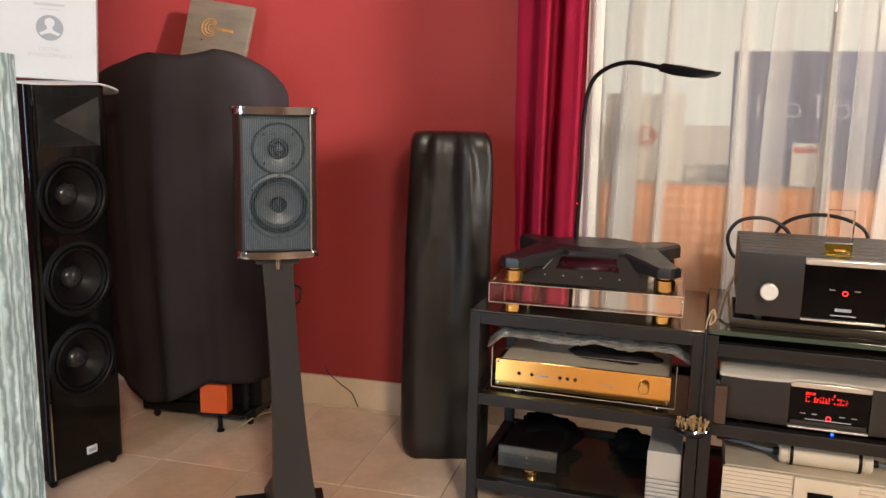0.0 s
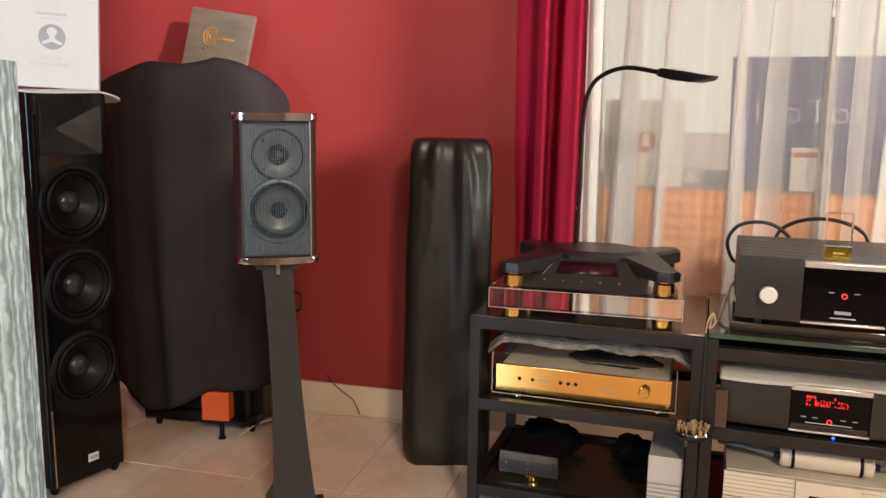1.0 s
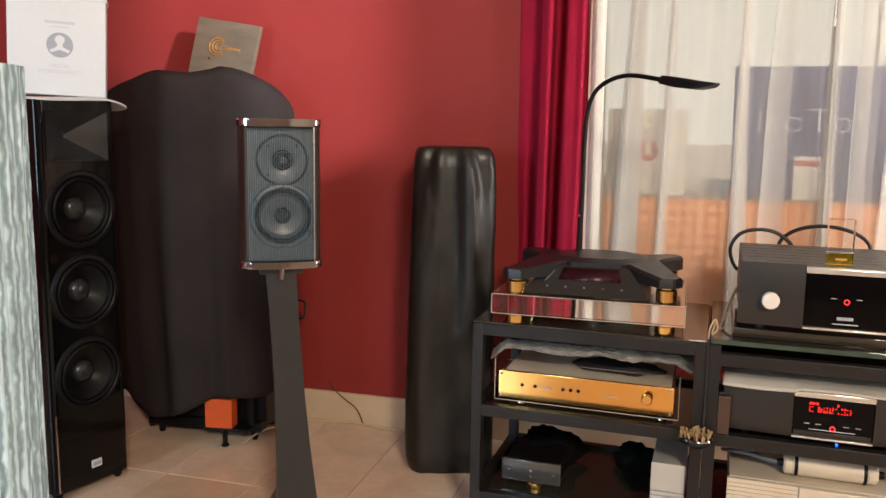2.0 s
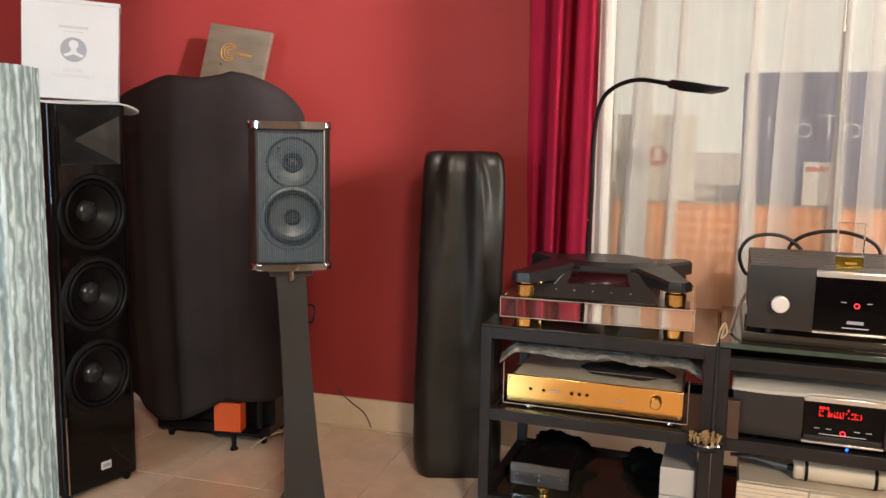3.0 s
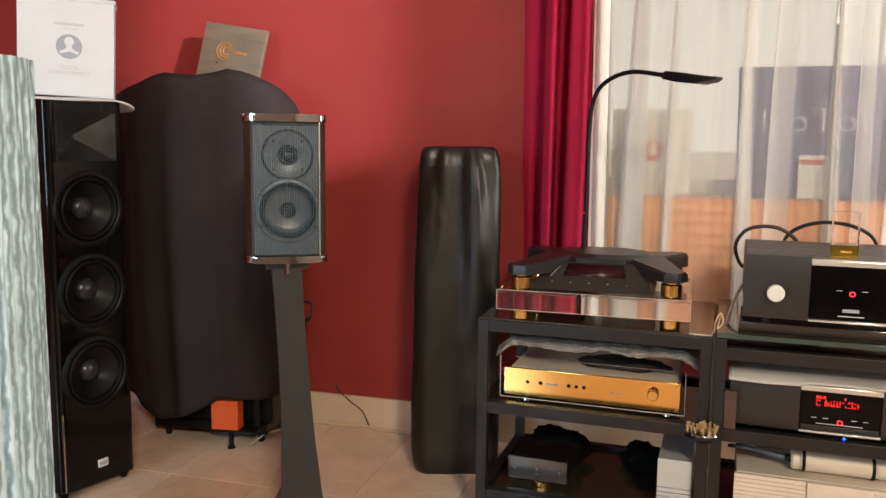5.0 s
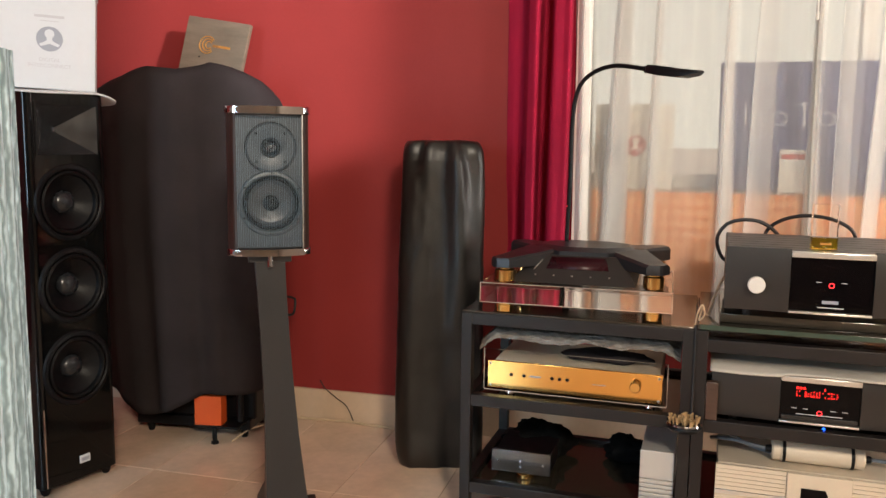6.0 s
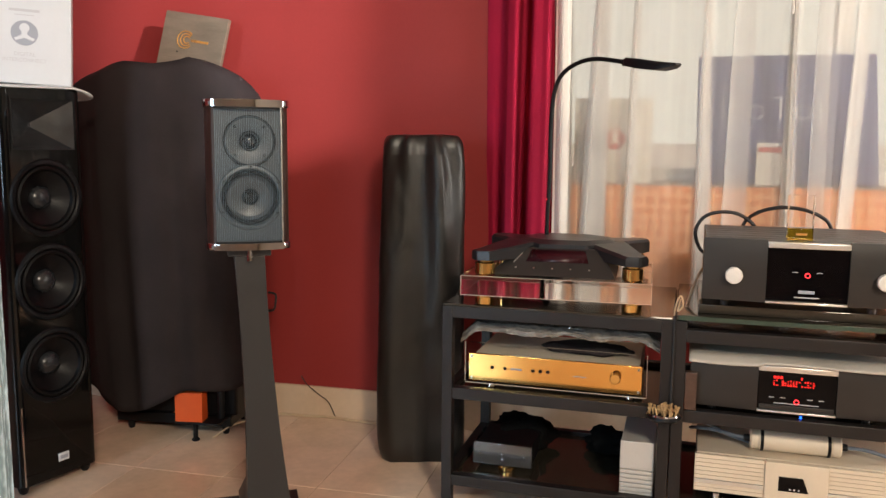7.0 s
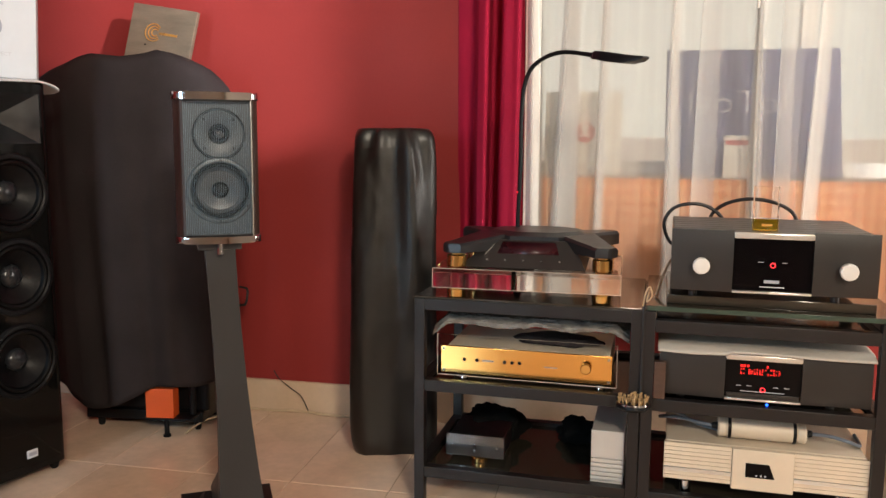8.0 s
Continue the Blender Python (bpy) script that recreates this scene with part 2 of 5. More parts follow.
RIBBED = groove_shaded_cloth("ribbed_grey_green_cloth", (0.20, 0.28, 0.31), (0.52, 0.68, 0.75))
BLACK_SOFT = material("deep_black_cloth", (0.004, 0.004, 0.004), 0.9, var=0.3, scale=8, bump=0.2, bump_scale=300, spec=0.1)
MATT_SILVER = material("matt_silver_paint", (0.56, 0.53, 0.49), 0.5, metal=0.3, var=0.05, scale=12, bump=0.05, bump_scale=300)
WRAP = material("bubble_wrap_film", (0.17, 0.158, 0.14), 0.10, var=0.35, scale=40, bump=1.0, bump_scale=120, spec=0.9)
PINS = material("brass_pins", (0.60, 0.42, 0.22), 0.35, metal=0.6, var=0.3, scale=60, bump=0.0)
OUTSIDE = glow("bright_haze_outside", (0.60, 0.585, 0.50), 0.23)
PARAPET = material("grey_parapet_render", (0.50, 0.43, 0.34), 0.9, var=0.12, scale=3)

# ---- mesh helpers ----


def part(name, bm, mat, parent=None, label="", sharp=21):
    """Links a bmesh as one mesh object under a thing or a part."""
    me = bpy.data.meshes.new(name)
    bmesh.ops.recalc_face_normals(bm, faces=bm.faces)
    bm.to_mesh(me)
    bm.free()
    me.materials.append(mat)
    me.shade_smooth()
    me.set_sharp_from_angle(angle=radians(sharp))
    ob = new(name, me)
    if parent is not None:
        ob.parent = parent
    if label:
        tagged(ob, label)
    return ob


def thing(name, label, category, m, group="", kind=""):
    ob = new(name)
    ob.empty_display_size = 0.05
    ob.matrix_world = m
    return tagged(ob, label, category, group, kind)


def box(bm, x0, x1, y0, y1, z0, z1, bevel=0.0, seg=2):
    made = bmesh.ops.create_cube(bm, size=1.0, matrix=Matrix.LocRotScale(
        ((x0 + x1) / 2, (y0 + y1) / 2, (z0 + z1) / 2), None, (abs(x1 - x0), abs(y1 - y0), abs(z1 - z0))))
    if bevel:
        edges = {e for v in made["verts"] for e in v.link_edges}
        bmesh.ops.bevel(bm, geom=list(edges), offset=bevel, segments=seg, profile=0.5, affect="EDGES")
    return bm


def boxed(*a, **k):
    return box(bmesh.new(), *a, **k)


def lathe(bm, profile, seg=32, m=Matrix()):
    """Turns (radius, height) pairs round z, then places them by m."""
    rings = []
    for r, z in profile:
        if r < 1e-6:
            rings.append([bm.verts.new(m @ Vector((0, 0, z)))])
        else:
            rings.append([bm.verts.new(m @ Vector((r * math.cos(2 * math.pi * i / seg), r * math.sin(2 * math.pi * i / seg), z))) for i in range(seg)])
    for a, b in zip(rings, rings[1:]):
        for i in range(seg):
            j = (i + 1) % seg
            quad = [a[i % len(a)], a[j % len(a)], b[j % len(b)], b[i % len(b)]]
            quad = list(dict.fromkeys(quad))
            if len(quad) > 2:
                bm.faces.new(quad)
    return bm


def rod(r, z0, z1, bevel=0.001, seg=24, m=Matrix()):
    return lathe(bmesh.new(), [(0, z0), (r - bevel, z0), (r, z0 + bevel), (r, z1 - bevel), (r - bevel, z1), (0, z1)], seg, m)


FRONT = Matrix.Rotation(radians(90), 4, "X")  # turns z into -y, towards the viewer of a front panel


def tube(bm, pts, r, seg=8, cap=True):
    pts = [Vector(p) for p in pts]
    rings, up = [], Vector((0.13, 0.21, 1))
    for i, p in enumerate(pts):
        d = (pts[min(i + 1, len(pts) - 1)] - pts[max(i - 1, 0)]).normalized()
        side = d.cross(up)
        if side.length < 1e-3:
            side = d.cross(Vector((1, 0, 0)))
        side.normalize()
        up = side.cross(d).normalized()
        rings.append([bm.verts.new(p + r * (math.cos(2 * math.pi * k / seg) * side + math.sin(2 * math.pi * k / seg) * up)) for k in range(seg)])
    for a, b in zip(rings, rings[1:]):
        for k in range(seg):
            bm.faces.new([a[k], a[(k + 1) % seg], b[(k + 1) % seg], b[k]])
    if cap:
        bm.faces.new(rings[0][::-1])
        bm.faces.new(rings[-1])
    return bm


def smooth_line(pts, n=8):
    """A Catmull-Rom curve through the points."""
    pts = [Vector(p) for p in pts]
    full = [pts[0] * 2 - pts[1], *pts, pts[-1] * 2 - pts[-2]]
    out = []
    for a, b, c, d in zip(full, full[1:], full[2:], full[3:]):
        for k in range(n):
            t = k / n
            out.append(0.5 * (2 * b + (c - a) * t + (2 * a - 5 * b + 4 * c - d) * t * t + (3 * b - a - 3 * c + d) * t ** 3))
    return out + [pts[-1]]


def prism(bm, outline, z0, z1, cap=True):
    """Extrudes an outline of (x, y) pairs from z0 to z1."""
    a = [bm.verts.new((x, y, z0)) for x, y in outline]
    b = [bm.verts.new((x, y, z1)) for x, y in outline]
    for i in range(len(a)):
        j = (i + 1) % len(a)
        bm.faces.new([a[i], a[j], b[j], b[i]])
    if cap:
        bm.faces.new(a[::-1])
        bm.faces.new(b)
    return bm


def rounded(w, d, r, seg=5):
    """A rounded rectangle's outline, centred."""
    out = []
    for k, (sx, sy) in enumerate(((1, 1), (-1, 1), (-1, -1), (1, -1))):
        for i in range(seg + 1):
            a = radians(90 * k + 90 * i / seg)
            out.append((sx * (w / 2 - r) + r * math.cos(a), sy * (d / 2 - r) + r * math.sin(a)))
    return out


def dense(outline, n):
    """The same closed outline with n points along each of its four long edges."""
    edges = list(zip(outline, outline[1:] + outline[:1]))
    long_ones = sorted(range(len(edges)), key=lambda i: -math.dist(*edges[i]))[:4]
    out = []
    for i, ((x0, y0), (x1, y1)) in enumerate(edges):
        m = n if i in long_ones else 1
        out += [(x0 + (x1 - x0) * k / m, y0 + (y1 - y0) * k / m) for k in range(m)]
    return out


def loft(bm, rings, cap_low=True, cap_top=True):
    made = [[bm.verts.new(p) for p in ring] for ring in rings]
    for a, b in zip(made, made[1:]):
        for i in range(len(a)):
            j = (i + 1) % len(a)
            bm.faces.new([a[i], a[j], b[j], b[i]])
    if cap_low:
        bm.faces.new(made[0][::-1])
    if cap_top:
        bm.faces.new(made[-1])
    return bm


def sheet(bm, f, nu, nv):
    """A grid of points f(i / nu, j / nv)."""
    g = [[bm.verts.new(f(i / nu, j / nv)) for j in range(nv + 1)] for i in range(nu + 1)]
    for i in range(nu):
        for j in range(nv):
            bm.faces.new([g[i][j], g[i + 1][j], g[i + 1][j + 1], g[i][j + 1]])
    return bm


def thicken(ob, t, offset=-1.0):
    mod = ob.modifiers.new("thickness", "SOLIDIFY")
    mod.thickness, mod.offset = t, offset
    return ob


def wob(x, y, z, s=1.0):
    return noise.noise(Vector((x * s, y * s, z * s)))


def face_with_holes(bm, outer, holes, y):
    """A flat panel in the plane y, with holes; the loops are lists of (x, z)."""
    edges = []
    for loop in (outer, *holes):
        vs = [bm.verts.new((x, y, z)) for x, z in loop]
        edges += [bm.edges.new((vs[i], vs[(i + 1) % len(vs)])) for i in range(len(vs))]
    bmesh.ops.triangle_fill(bm, edges=edges, use_beauty=True, use_dissolve=False)
    return bm


def circle(cx, cz, r, n=40):
    return [(cx + r * math.cos(2 * math.pi * i / n), cz + r * math.sin(2 * math.pi * i / n)) for i in range(n)]


def lettering(name, text, size, mat, parent, m, label=""):
    cu = bpy.data.curves.new(name, "FONT")
    cu.body, cu.size, cu.align_x, cu.extrude = text, size, "CENTER", 0.0003
    tmp = new(name, cu)
    me = bpy.data.meshes.new_from_object(tmp.evaluated_get(bpy.context.evaluated_depsgraph_get()))
    bpy.data.objects.remove(tmp)
    me.materials.append(mat)
    ob = new(name, me)
    ob.parent, ob.matrix_local = parent, m
    return ob

# ---- structure ----


def wall_with_opening(name, label, mat, length, height, thick, hole, m):
    """A wall from x 0 to length whose room face is y 0; hole is (x0, x1, z0, z1)."""
    bm = bmesh.new()
    x0, x1, z0, z1 = hole
    for a in ((0, x0, 0, height), (x1, length, 0, height), (x0, x1, 0, z0), (x0, x1, z1, height)):
        if a[1] - a[0] > 0.001 and a[3] - a[2] > 0.001:
            box(bm, a[0], a[1], 0, thick, a[2], a[3])
    ob = part(name, bm, mat)
    ob.matrix_world = m
    return tagged(ob, label, "wall", kind="structure")


wall_n = wall_with_opening("wall_north", "matt red painted wall with a wide window", RED_PAINT, ROOM_E - ROOM_W + 0.5, ROOM_H, 0.30,
                           (3.28, 5.2, 0.872, 2.45), ROOM @ pose(ROOM_W - 0.25, 0, 0))
bm = bmesh.new()
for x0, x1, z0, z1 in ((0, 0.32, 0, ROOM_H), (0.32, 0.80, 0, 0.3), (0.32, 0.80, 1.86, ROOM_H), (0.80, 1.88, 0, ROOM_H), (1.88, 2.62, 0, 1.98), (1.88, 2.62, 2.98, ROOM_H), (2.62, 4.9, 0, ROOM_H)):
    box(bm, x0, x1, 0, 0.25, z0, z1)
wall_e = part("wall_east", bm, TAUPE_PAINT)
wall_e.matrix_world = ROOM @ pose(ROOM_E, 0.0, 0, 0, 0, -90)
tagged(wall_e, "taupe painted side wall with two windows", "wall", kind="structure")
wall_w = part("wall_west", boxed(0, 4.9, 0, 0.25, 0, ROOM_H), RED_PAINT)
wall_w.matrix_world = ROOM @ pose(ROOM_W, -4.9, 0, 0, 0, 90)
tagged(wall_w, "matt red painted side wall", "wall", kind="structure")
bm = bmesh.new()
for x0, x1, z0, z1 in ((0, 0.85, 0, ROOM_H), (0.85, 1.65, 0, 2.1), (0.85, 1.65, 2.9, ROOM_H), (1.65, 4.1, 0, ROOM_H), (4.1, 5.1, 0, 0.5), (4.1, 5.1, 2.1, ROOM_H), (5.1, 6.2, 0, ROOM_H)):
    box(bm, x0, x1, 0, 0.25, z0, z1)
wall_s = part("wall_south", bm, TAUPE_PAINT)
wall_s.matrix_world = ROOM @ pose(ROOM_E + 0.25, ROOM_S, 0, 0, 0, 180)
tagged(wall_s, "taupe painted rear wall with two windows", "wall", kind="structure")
ceil_ob = part("ceiling", boxed(ROOM_W - 0.25, ROOM_E + 0.25, ROOM_S - 0.25, 0.3, ROOM_H, ROOM_H + 0.15), WHITE_PAINT)
ceil_ob.matrix_world = ROOM
tagged(ceil_ob, "plain off-white painted ceiling", "ceiling", kind="structure")
floor_ob = part("floor", boxed(ROOM_W - 0.25, ROOM_E + 0.25, ROOM_S - 0.25, 0.3, -0.15, -0.0025), GROUT)
floor_ob.matrix_world = ROOM
tagged(floor_ob, "beige glazed tile floor with thin joints", "floor", kind="structure")
skirt = part("baseboard", boxed(ROOM_W, ROOM_E, -0.014, -0.0005, 0.0, 0.112, bevel=0.003), SKIRTING)
skirt.matrix_world = ROOM
tagged(skirt, "cream ceramic skirting along the red wall", "baseboard", kind="structure")

ground = part("ground", boxed(-60, 60, -60, 60, -0.4, -0.2), PARAPET)
tagged(ground, "grey paved ground outside the building", "ground", kind="structure")


def window_frame(name, label, w, h, m, mullions=1):
    ob = thing(name, label, "window", m, kind="structure")
    part("window_frame", box(box(box(boxed(0, 0.05, -0.03, 0.03, 0, h, bevel=0.004), w - 0.05, w, -0.03, 0.03, 0, h, bevel=0.004),
                                 0.05, w - 0.05, -0.03, 0.03, 0, 0.05, bevel=0.004), 0.05, w - 0.05, -0.03, 0.03, h - 0.05, h, bevel=0.004), FRAME_WHITE, ob)
    step = w / (mullions + 1)
    for k in range(mullions):
        part("mullion", boxed(step * (k + 1) - 0.025, step * (k + 1) + 0.025, -0.028, 0.028, 0.052, h - 0.052, bevel=0.004), FRAME_WHITE, ob)
    for k in range(mullions + 1):
        pane = part("pane", boxed(step * k + 0.03, step * (k + 1) - 0.03, -0.003, 0.003, 0.03, h - 0.03), PANE, ob)
        pane.visible_shadow = False
    return ob


window_frame("window_1", "white framed window behind the sheer curtain", 1.92, 1.578, ROOM @ pose(0.93, 0.27, 0.872), 1)
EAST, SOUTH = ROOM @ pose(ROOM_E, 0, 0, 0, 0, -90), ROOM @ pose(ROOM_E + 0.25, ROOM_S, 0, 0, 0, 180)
# unseen narrow window, added as the opening for the east fill
window_frame("fill_window_2", "unseen narrow side window added to light the curtain", 0.48, 1.56, EAST @ pose(0.32, 0.21, 0.3), 0)
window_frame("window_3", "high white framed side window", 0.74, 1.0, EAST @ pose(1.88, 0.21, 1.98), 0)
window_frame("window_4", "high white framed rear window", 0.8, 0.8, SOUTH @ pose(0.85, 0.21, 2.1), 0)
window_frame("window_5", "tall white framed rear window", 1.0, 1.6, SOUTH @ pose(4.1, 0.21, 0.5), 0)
sill = part("window_sill", boxed(0.935, 2.845, 0.001, 0.235, 0.850, 0.876, bevel=0.002), SILL_STONE)
sill.matrix_world = ROOM
tagged(sill, "cream stone sill under the window", "window sill", kind="structure")
parapet = part("parapet", boxed(-3.0, 8.0, 2.2, 2.45, -0.2, 1.012), PARAPET)
parapet.matrix_world = ROOM
tagged(parapet, "grey rendered parapet outside the window", "wall", kind="structure")
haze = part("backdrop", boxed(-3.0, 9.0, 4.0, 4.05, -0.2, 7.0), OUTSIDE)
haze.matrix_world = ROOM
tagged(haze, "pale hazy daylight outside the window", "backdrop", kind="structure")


# orange quilted panel under the sill
def lozenge_panel():
    w, h, s = 1.86, 0.471, 0.0149
    nu, nv = int(w / s), int(h / s)

    def f(a, b):
        i, j = round(a * nu), round(b * nv)
        hgt = 0.0012 * (1 if (i + j) % 2 == 0 else 0) * (1 if i % 2 == 0 else 0.35)
        return Vector((a * w, -hgt, b * h))
    bm = sheet(bmesh.new(), f, nu, nv)
    ob = part("wall_panel", bm, ORANGE_PRINT, sharp=20)
    ob.matrix_world = ROOM @ pose(0.99, -0.012, 0.40)
    thicken(ob, 0.01)
    tagged(ob, "orange and peach lozenge patterned panel below the window", "wall panel", kind="structure")


lozenge_panel()


# crimson curtain
def crimson_curtain():
    # pleats from the wall side to the window side: (share of the width, depth)
    pa = [0.0, 0.06, 0.14, 0.24, 0.29, 0.33, 0.38, 0.455, 0.475, 0.49, 0.55, 0.62, 0.645, 0.68, 0.78, 0.86, 0.885, 0.90, 0.95, 1.0]
    pd = [0.068, 0.066, 0.060, 0.060, 0.02, -0.040, -0.060, -0.066, -0.03, 0.04, 0.05, 0.04, -0.02, -0.042, -0.048, -0.052, -0.015, 0.03, 0.035, 0.025]
    curve = smooth_line([(a, d, 0) for a, d in zip(pa, pd)], 5)
    ca, cd = [p.x for p in curve], [p.y for p in curve]

    def f(a, b):
        z = 0.63 + b * 2.06
        e = a + 0.018 * math.sin(2.3 * z + 1) * math.sin(math.pi * a)
        y = float(np.interp(e, ca, cd)) * (0.85 + 0.25 * (1 - b)) + 0.005 * wob(a * 9, z * 2, 0) + 0.003 * math.sin(31 * a + 2 * z)
        x = 0.170 + a * 0.226 + 0.004 * math.sin(2.1 * z + 5 * a) + (1 - b) * 0.010 * (a - 0.5)
        return Vector((x, 2.185 - 0.086 * (x - 0.28) + y, z))
    ob = part("red_curtain", sheet(bmesh.new(), f, 200, 60), CRIMSON, sharp=180)
    thicken(ob, 0.0015, 0)
    part("hem", sheet(bmesh.new(), lambda a, b: f(a, 0.02 * b) + Vector((0, -0.0022, 0)), 200, 2), CRIMSON, ob, sharp=180)
    tagged(ob, "heavy crimson curtain hanging in deep pleats beside window", "curtain")


crimson_curtain()


# sheer curtain: a plain run of voile with bunched overlapping folds
def sheer_curtain():
    folds = [(0.385, 0.448, 8, 0.2), (0.500, 0.565, 5, 0.9), (0.617, 0.661, 4, 0.25), (0.840, 0.872, 3, 1.3), (0.93, 1.01, 1, 0.4),
             (1.075, 1.115, 6, 1.2), (1.15, 1.21, 1, 0.3), (1.255, 1.315, 2, 0.3), (1.48, 1.52, 3, 0.8), (1.66, 1.71, 2, 0.8)]
    line = [(0.365, 0.0, 0.365, 0.0)]
    for k, (a, b, turns, open_out) in enumerate(folds):
        c = (a + b) / 2
        line.append((a - 0.012, 0.006 * math.sin(k * 2.2), c, 0.2))
        for t in range(turns):
            line.append((b - 0.003 * t, 0.012 + 0.005 * t, c, open_out))
            line.append((a + 0.003 * t + 0.004 * (k % 3), -0.012 - 0.004 * t, c, open_out))
        line.append((b + 0.012, 0.008 * math.cos(k * 1.7), c, 0.2))
    line.append((1.85, 0.0, 1.85, 0.0))
    pts = smooth_line([(x, y, 0) for x, y, _, _ in line], 7)
    ctr = smooth_line([(c, o, 0) for _, _, c, o in line], 7)

    def f(a, b):
        z = 0.40 + b * 2.172
        k = a * (len(pts) - 1)
        i = min(int(k), len(pts) - 2)
        p, c = pts[i].lerp(pts[i + 1], k - i), ctr[i].lerp(ctr[i + 1], k - i)
        # folds open out and drift towards the hem
        drop = max(0.0, 0.62 - (z - 0.012) / 2.56)
        x = c.x + (p.x - c.x) * (0.75 + 2.2 * drop * max(c.y, 0.0))
        x += 0.05 * drop * math.sin(c.x * 17 + 1) + 0.006 * wob(p.x * 5, z * 1.5, 3) + 0.005 * math.sin(1.7 * z + c.x * 9)
        return Vector((x, 2.212 - 0.086 * (p.x - 0.4) + p.y * (1 + 0.9 * drop) + 0.006 * math.sin(p.x * 40 + z), z))
    ob = part("sheer_curtain", sheet(bmesh.new(), f, len(pts) - 1, 40), SHEER, sharp=180)

    def hem_strip(a, b):
        z = 0.40 + b * 2.17
        x = 0.391 + 0.046 * a * (1 + 0.12 * (1 - b)) + 0.002 * math.sin(2.2 * z)
        return Vector((x, 2.188 - 0.086 * (x - 0.4) + 0.006 * math.sin(7 * a + 0.8 * z), z))
    thicken(part("side_hem", sheet(bmesh.new(), hem_strip, 14, 40), WHITE_CLOTH, ob, "doubled opaque white side hem", sharp=180), 0.001, 0)
    tagged(ob, "white translucent voile curtain with loose folds before window", "curtain")


sheer_curtain()

# boards and cards standing on the sill
poster = thing("poster_board", "cream display board with a round red emblem", "poster", pose(0.586, 2.300, 0.876, -1.5, 0, -4))
part("board", boxed(-0.126, 0.126, -0.006, 0.006, 0, 0.277, bevel=0.002), CARD_CREAM, poster)
part("emblem_disc", lathe(bmesh.new(), [(0, 0), (0.033, 0), (0.033, 0.001), (0, 0.001)], 36, pose(0.006, -0.0062, 0.142) @ FRONT), PRINT_RED, poster)
part("emblem_head", lathe(bmesh.new(), [(0, 0), (0.013, 0), (0.013, 0.0006), (0, 0.0006)], 24, pose(0.006, -0.0073, 0.157) @ FRONT), CARD_CREAM, poster)
part("emblem_neck", prism(bmesh.new(), [(0.008, 0.010), (0.007, -0.004), (0.018, -0.008), (0.018, -0.016), (0.0, -0.011), (-0.018, -0.016), (-0.018, -0.008), (-0.007, -0.004), (-0.008, 0.010)], 0, 0.0006), CARD_CREAM, poster).matrix_local = pose(0.006, -0.0074, 0.142) @ FRONT
part("print_bar", boxed(-0.02, 0.035, -0.0075, -0.0062, 0.2, 0.206), PRINT_PALE, poster)

navy = thing("display_board", "navy blue display board with pale wordmark shapes", "display board", pose(1.138, 2.262, 0.8785, -18, 0, -4.9))
part("board", boxed(-0.284, 0.262, -0.008, 0.008, 0, 0.438, bevel=0.002), NAVY, navy)
for x, w, h, hollow in ((-0.204, 0.008, 0.070, False), (-0.165, 0.044, 0.048, False), (-0.101, 0.050, 0.048, True), (-0.026, 0.008, 0.070, False), (0.042, 0.050, 0.048, True), (0.094, 0.008, 0.070, False)):
    if hollow:
        ring = loft(bmesh.new(), [[(x + k * a, -0.0083 - d, 0.240 + k * b) for a, b in rounded(w, h, 0.02, 6)] for k, d in ((1.0, 0), (1.0, 0.0015), (0.76, 0.0015), (0.76, 0))], False, False)
        part("wordmark_shape", ring, PRINT_WHITE, navy)
    elif w < 0.02:
        part("wordmark_bar", boxed(x - w / 2, x + w / 2, -0.0105, -0.0083, 0.216, 0.216 + h), PRINT_WHITE, navy)
    else:
        for z in (0.216, 0.237, 0.258):
            part("wordmark_bar", boxed(x - w / 2, x + w / 2, -0.0105, -0.0083, z, z + 0.006), PRINT_WHITE, navy)
part("wordmark_bar", boxed(-0.065, 0.012, -0.0105, -0.0083, 0.2865, 0.292), PRINT_WHITE, navy)
card = thing("small_card", "small cream folded card on the sill", "card", pose(1.070, 2.232, 0.8765, -4, 0, -4))
part("card", boxed(-0.04, 0.04, -0.004, 0.004, 0, 0.135, bevel=0.001), CARD_CREAM, card)
part("print_band", boxed(-0.034, 0.034, -0.0055, -0.0042, 0.105, 0.12), PRINT_RED, card)

# ---- left side of the room ----
# ribbed column


def ribbed_column():
    R, H, ribs, seg, nz = 0.15, 1.187, 44, 44 * 14, 90

    def f(a, b):
        th = 2 * math.pi * a
        z = b * H
        wav = 0.16 * wob(th * 2.2, 0, z * 7) + 0.10 * wob(th * 7, 3, z * 24)
        c = abs(math.sin(ribs / 2 * th + 3 * wav))
        c2 = math.cos(ribs / 2 * th + 4 * wav + 1)
        r = R - 0.008 + 0.010 * c ** 0.45 + 0.0018 * c2 + 0.0012 * wob(th * 30, 1, z * 60)
        return Vector((r * math.cos(th), r * math.sin(th), z))
    ob = thing("ribbed_column", "grey-green column wrapped in wavy ribbed cloth", "column", pose(-0.826, 0.925, 0))
    bm = sheet(bmesh.new(), f, seg, nz)
    bmesh.ops.remove_doubles(bm, verts=bm.verts, dist=1e-5)
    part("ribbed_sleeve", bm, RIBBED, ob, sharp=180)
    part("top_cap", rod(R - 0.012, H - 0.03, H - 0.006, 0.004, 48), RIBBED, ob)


ribbed_column()


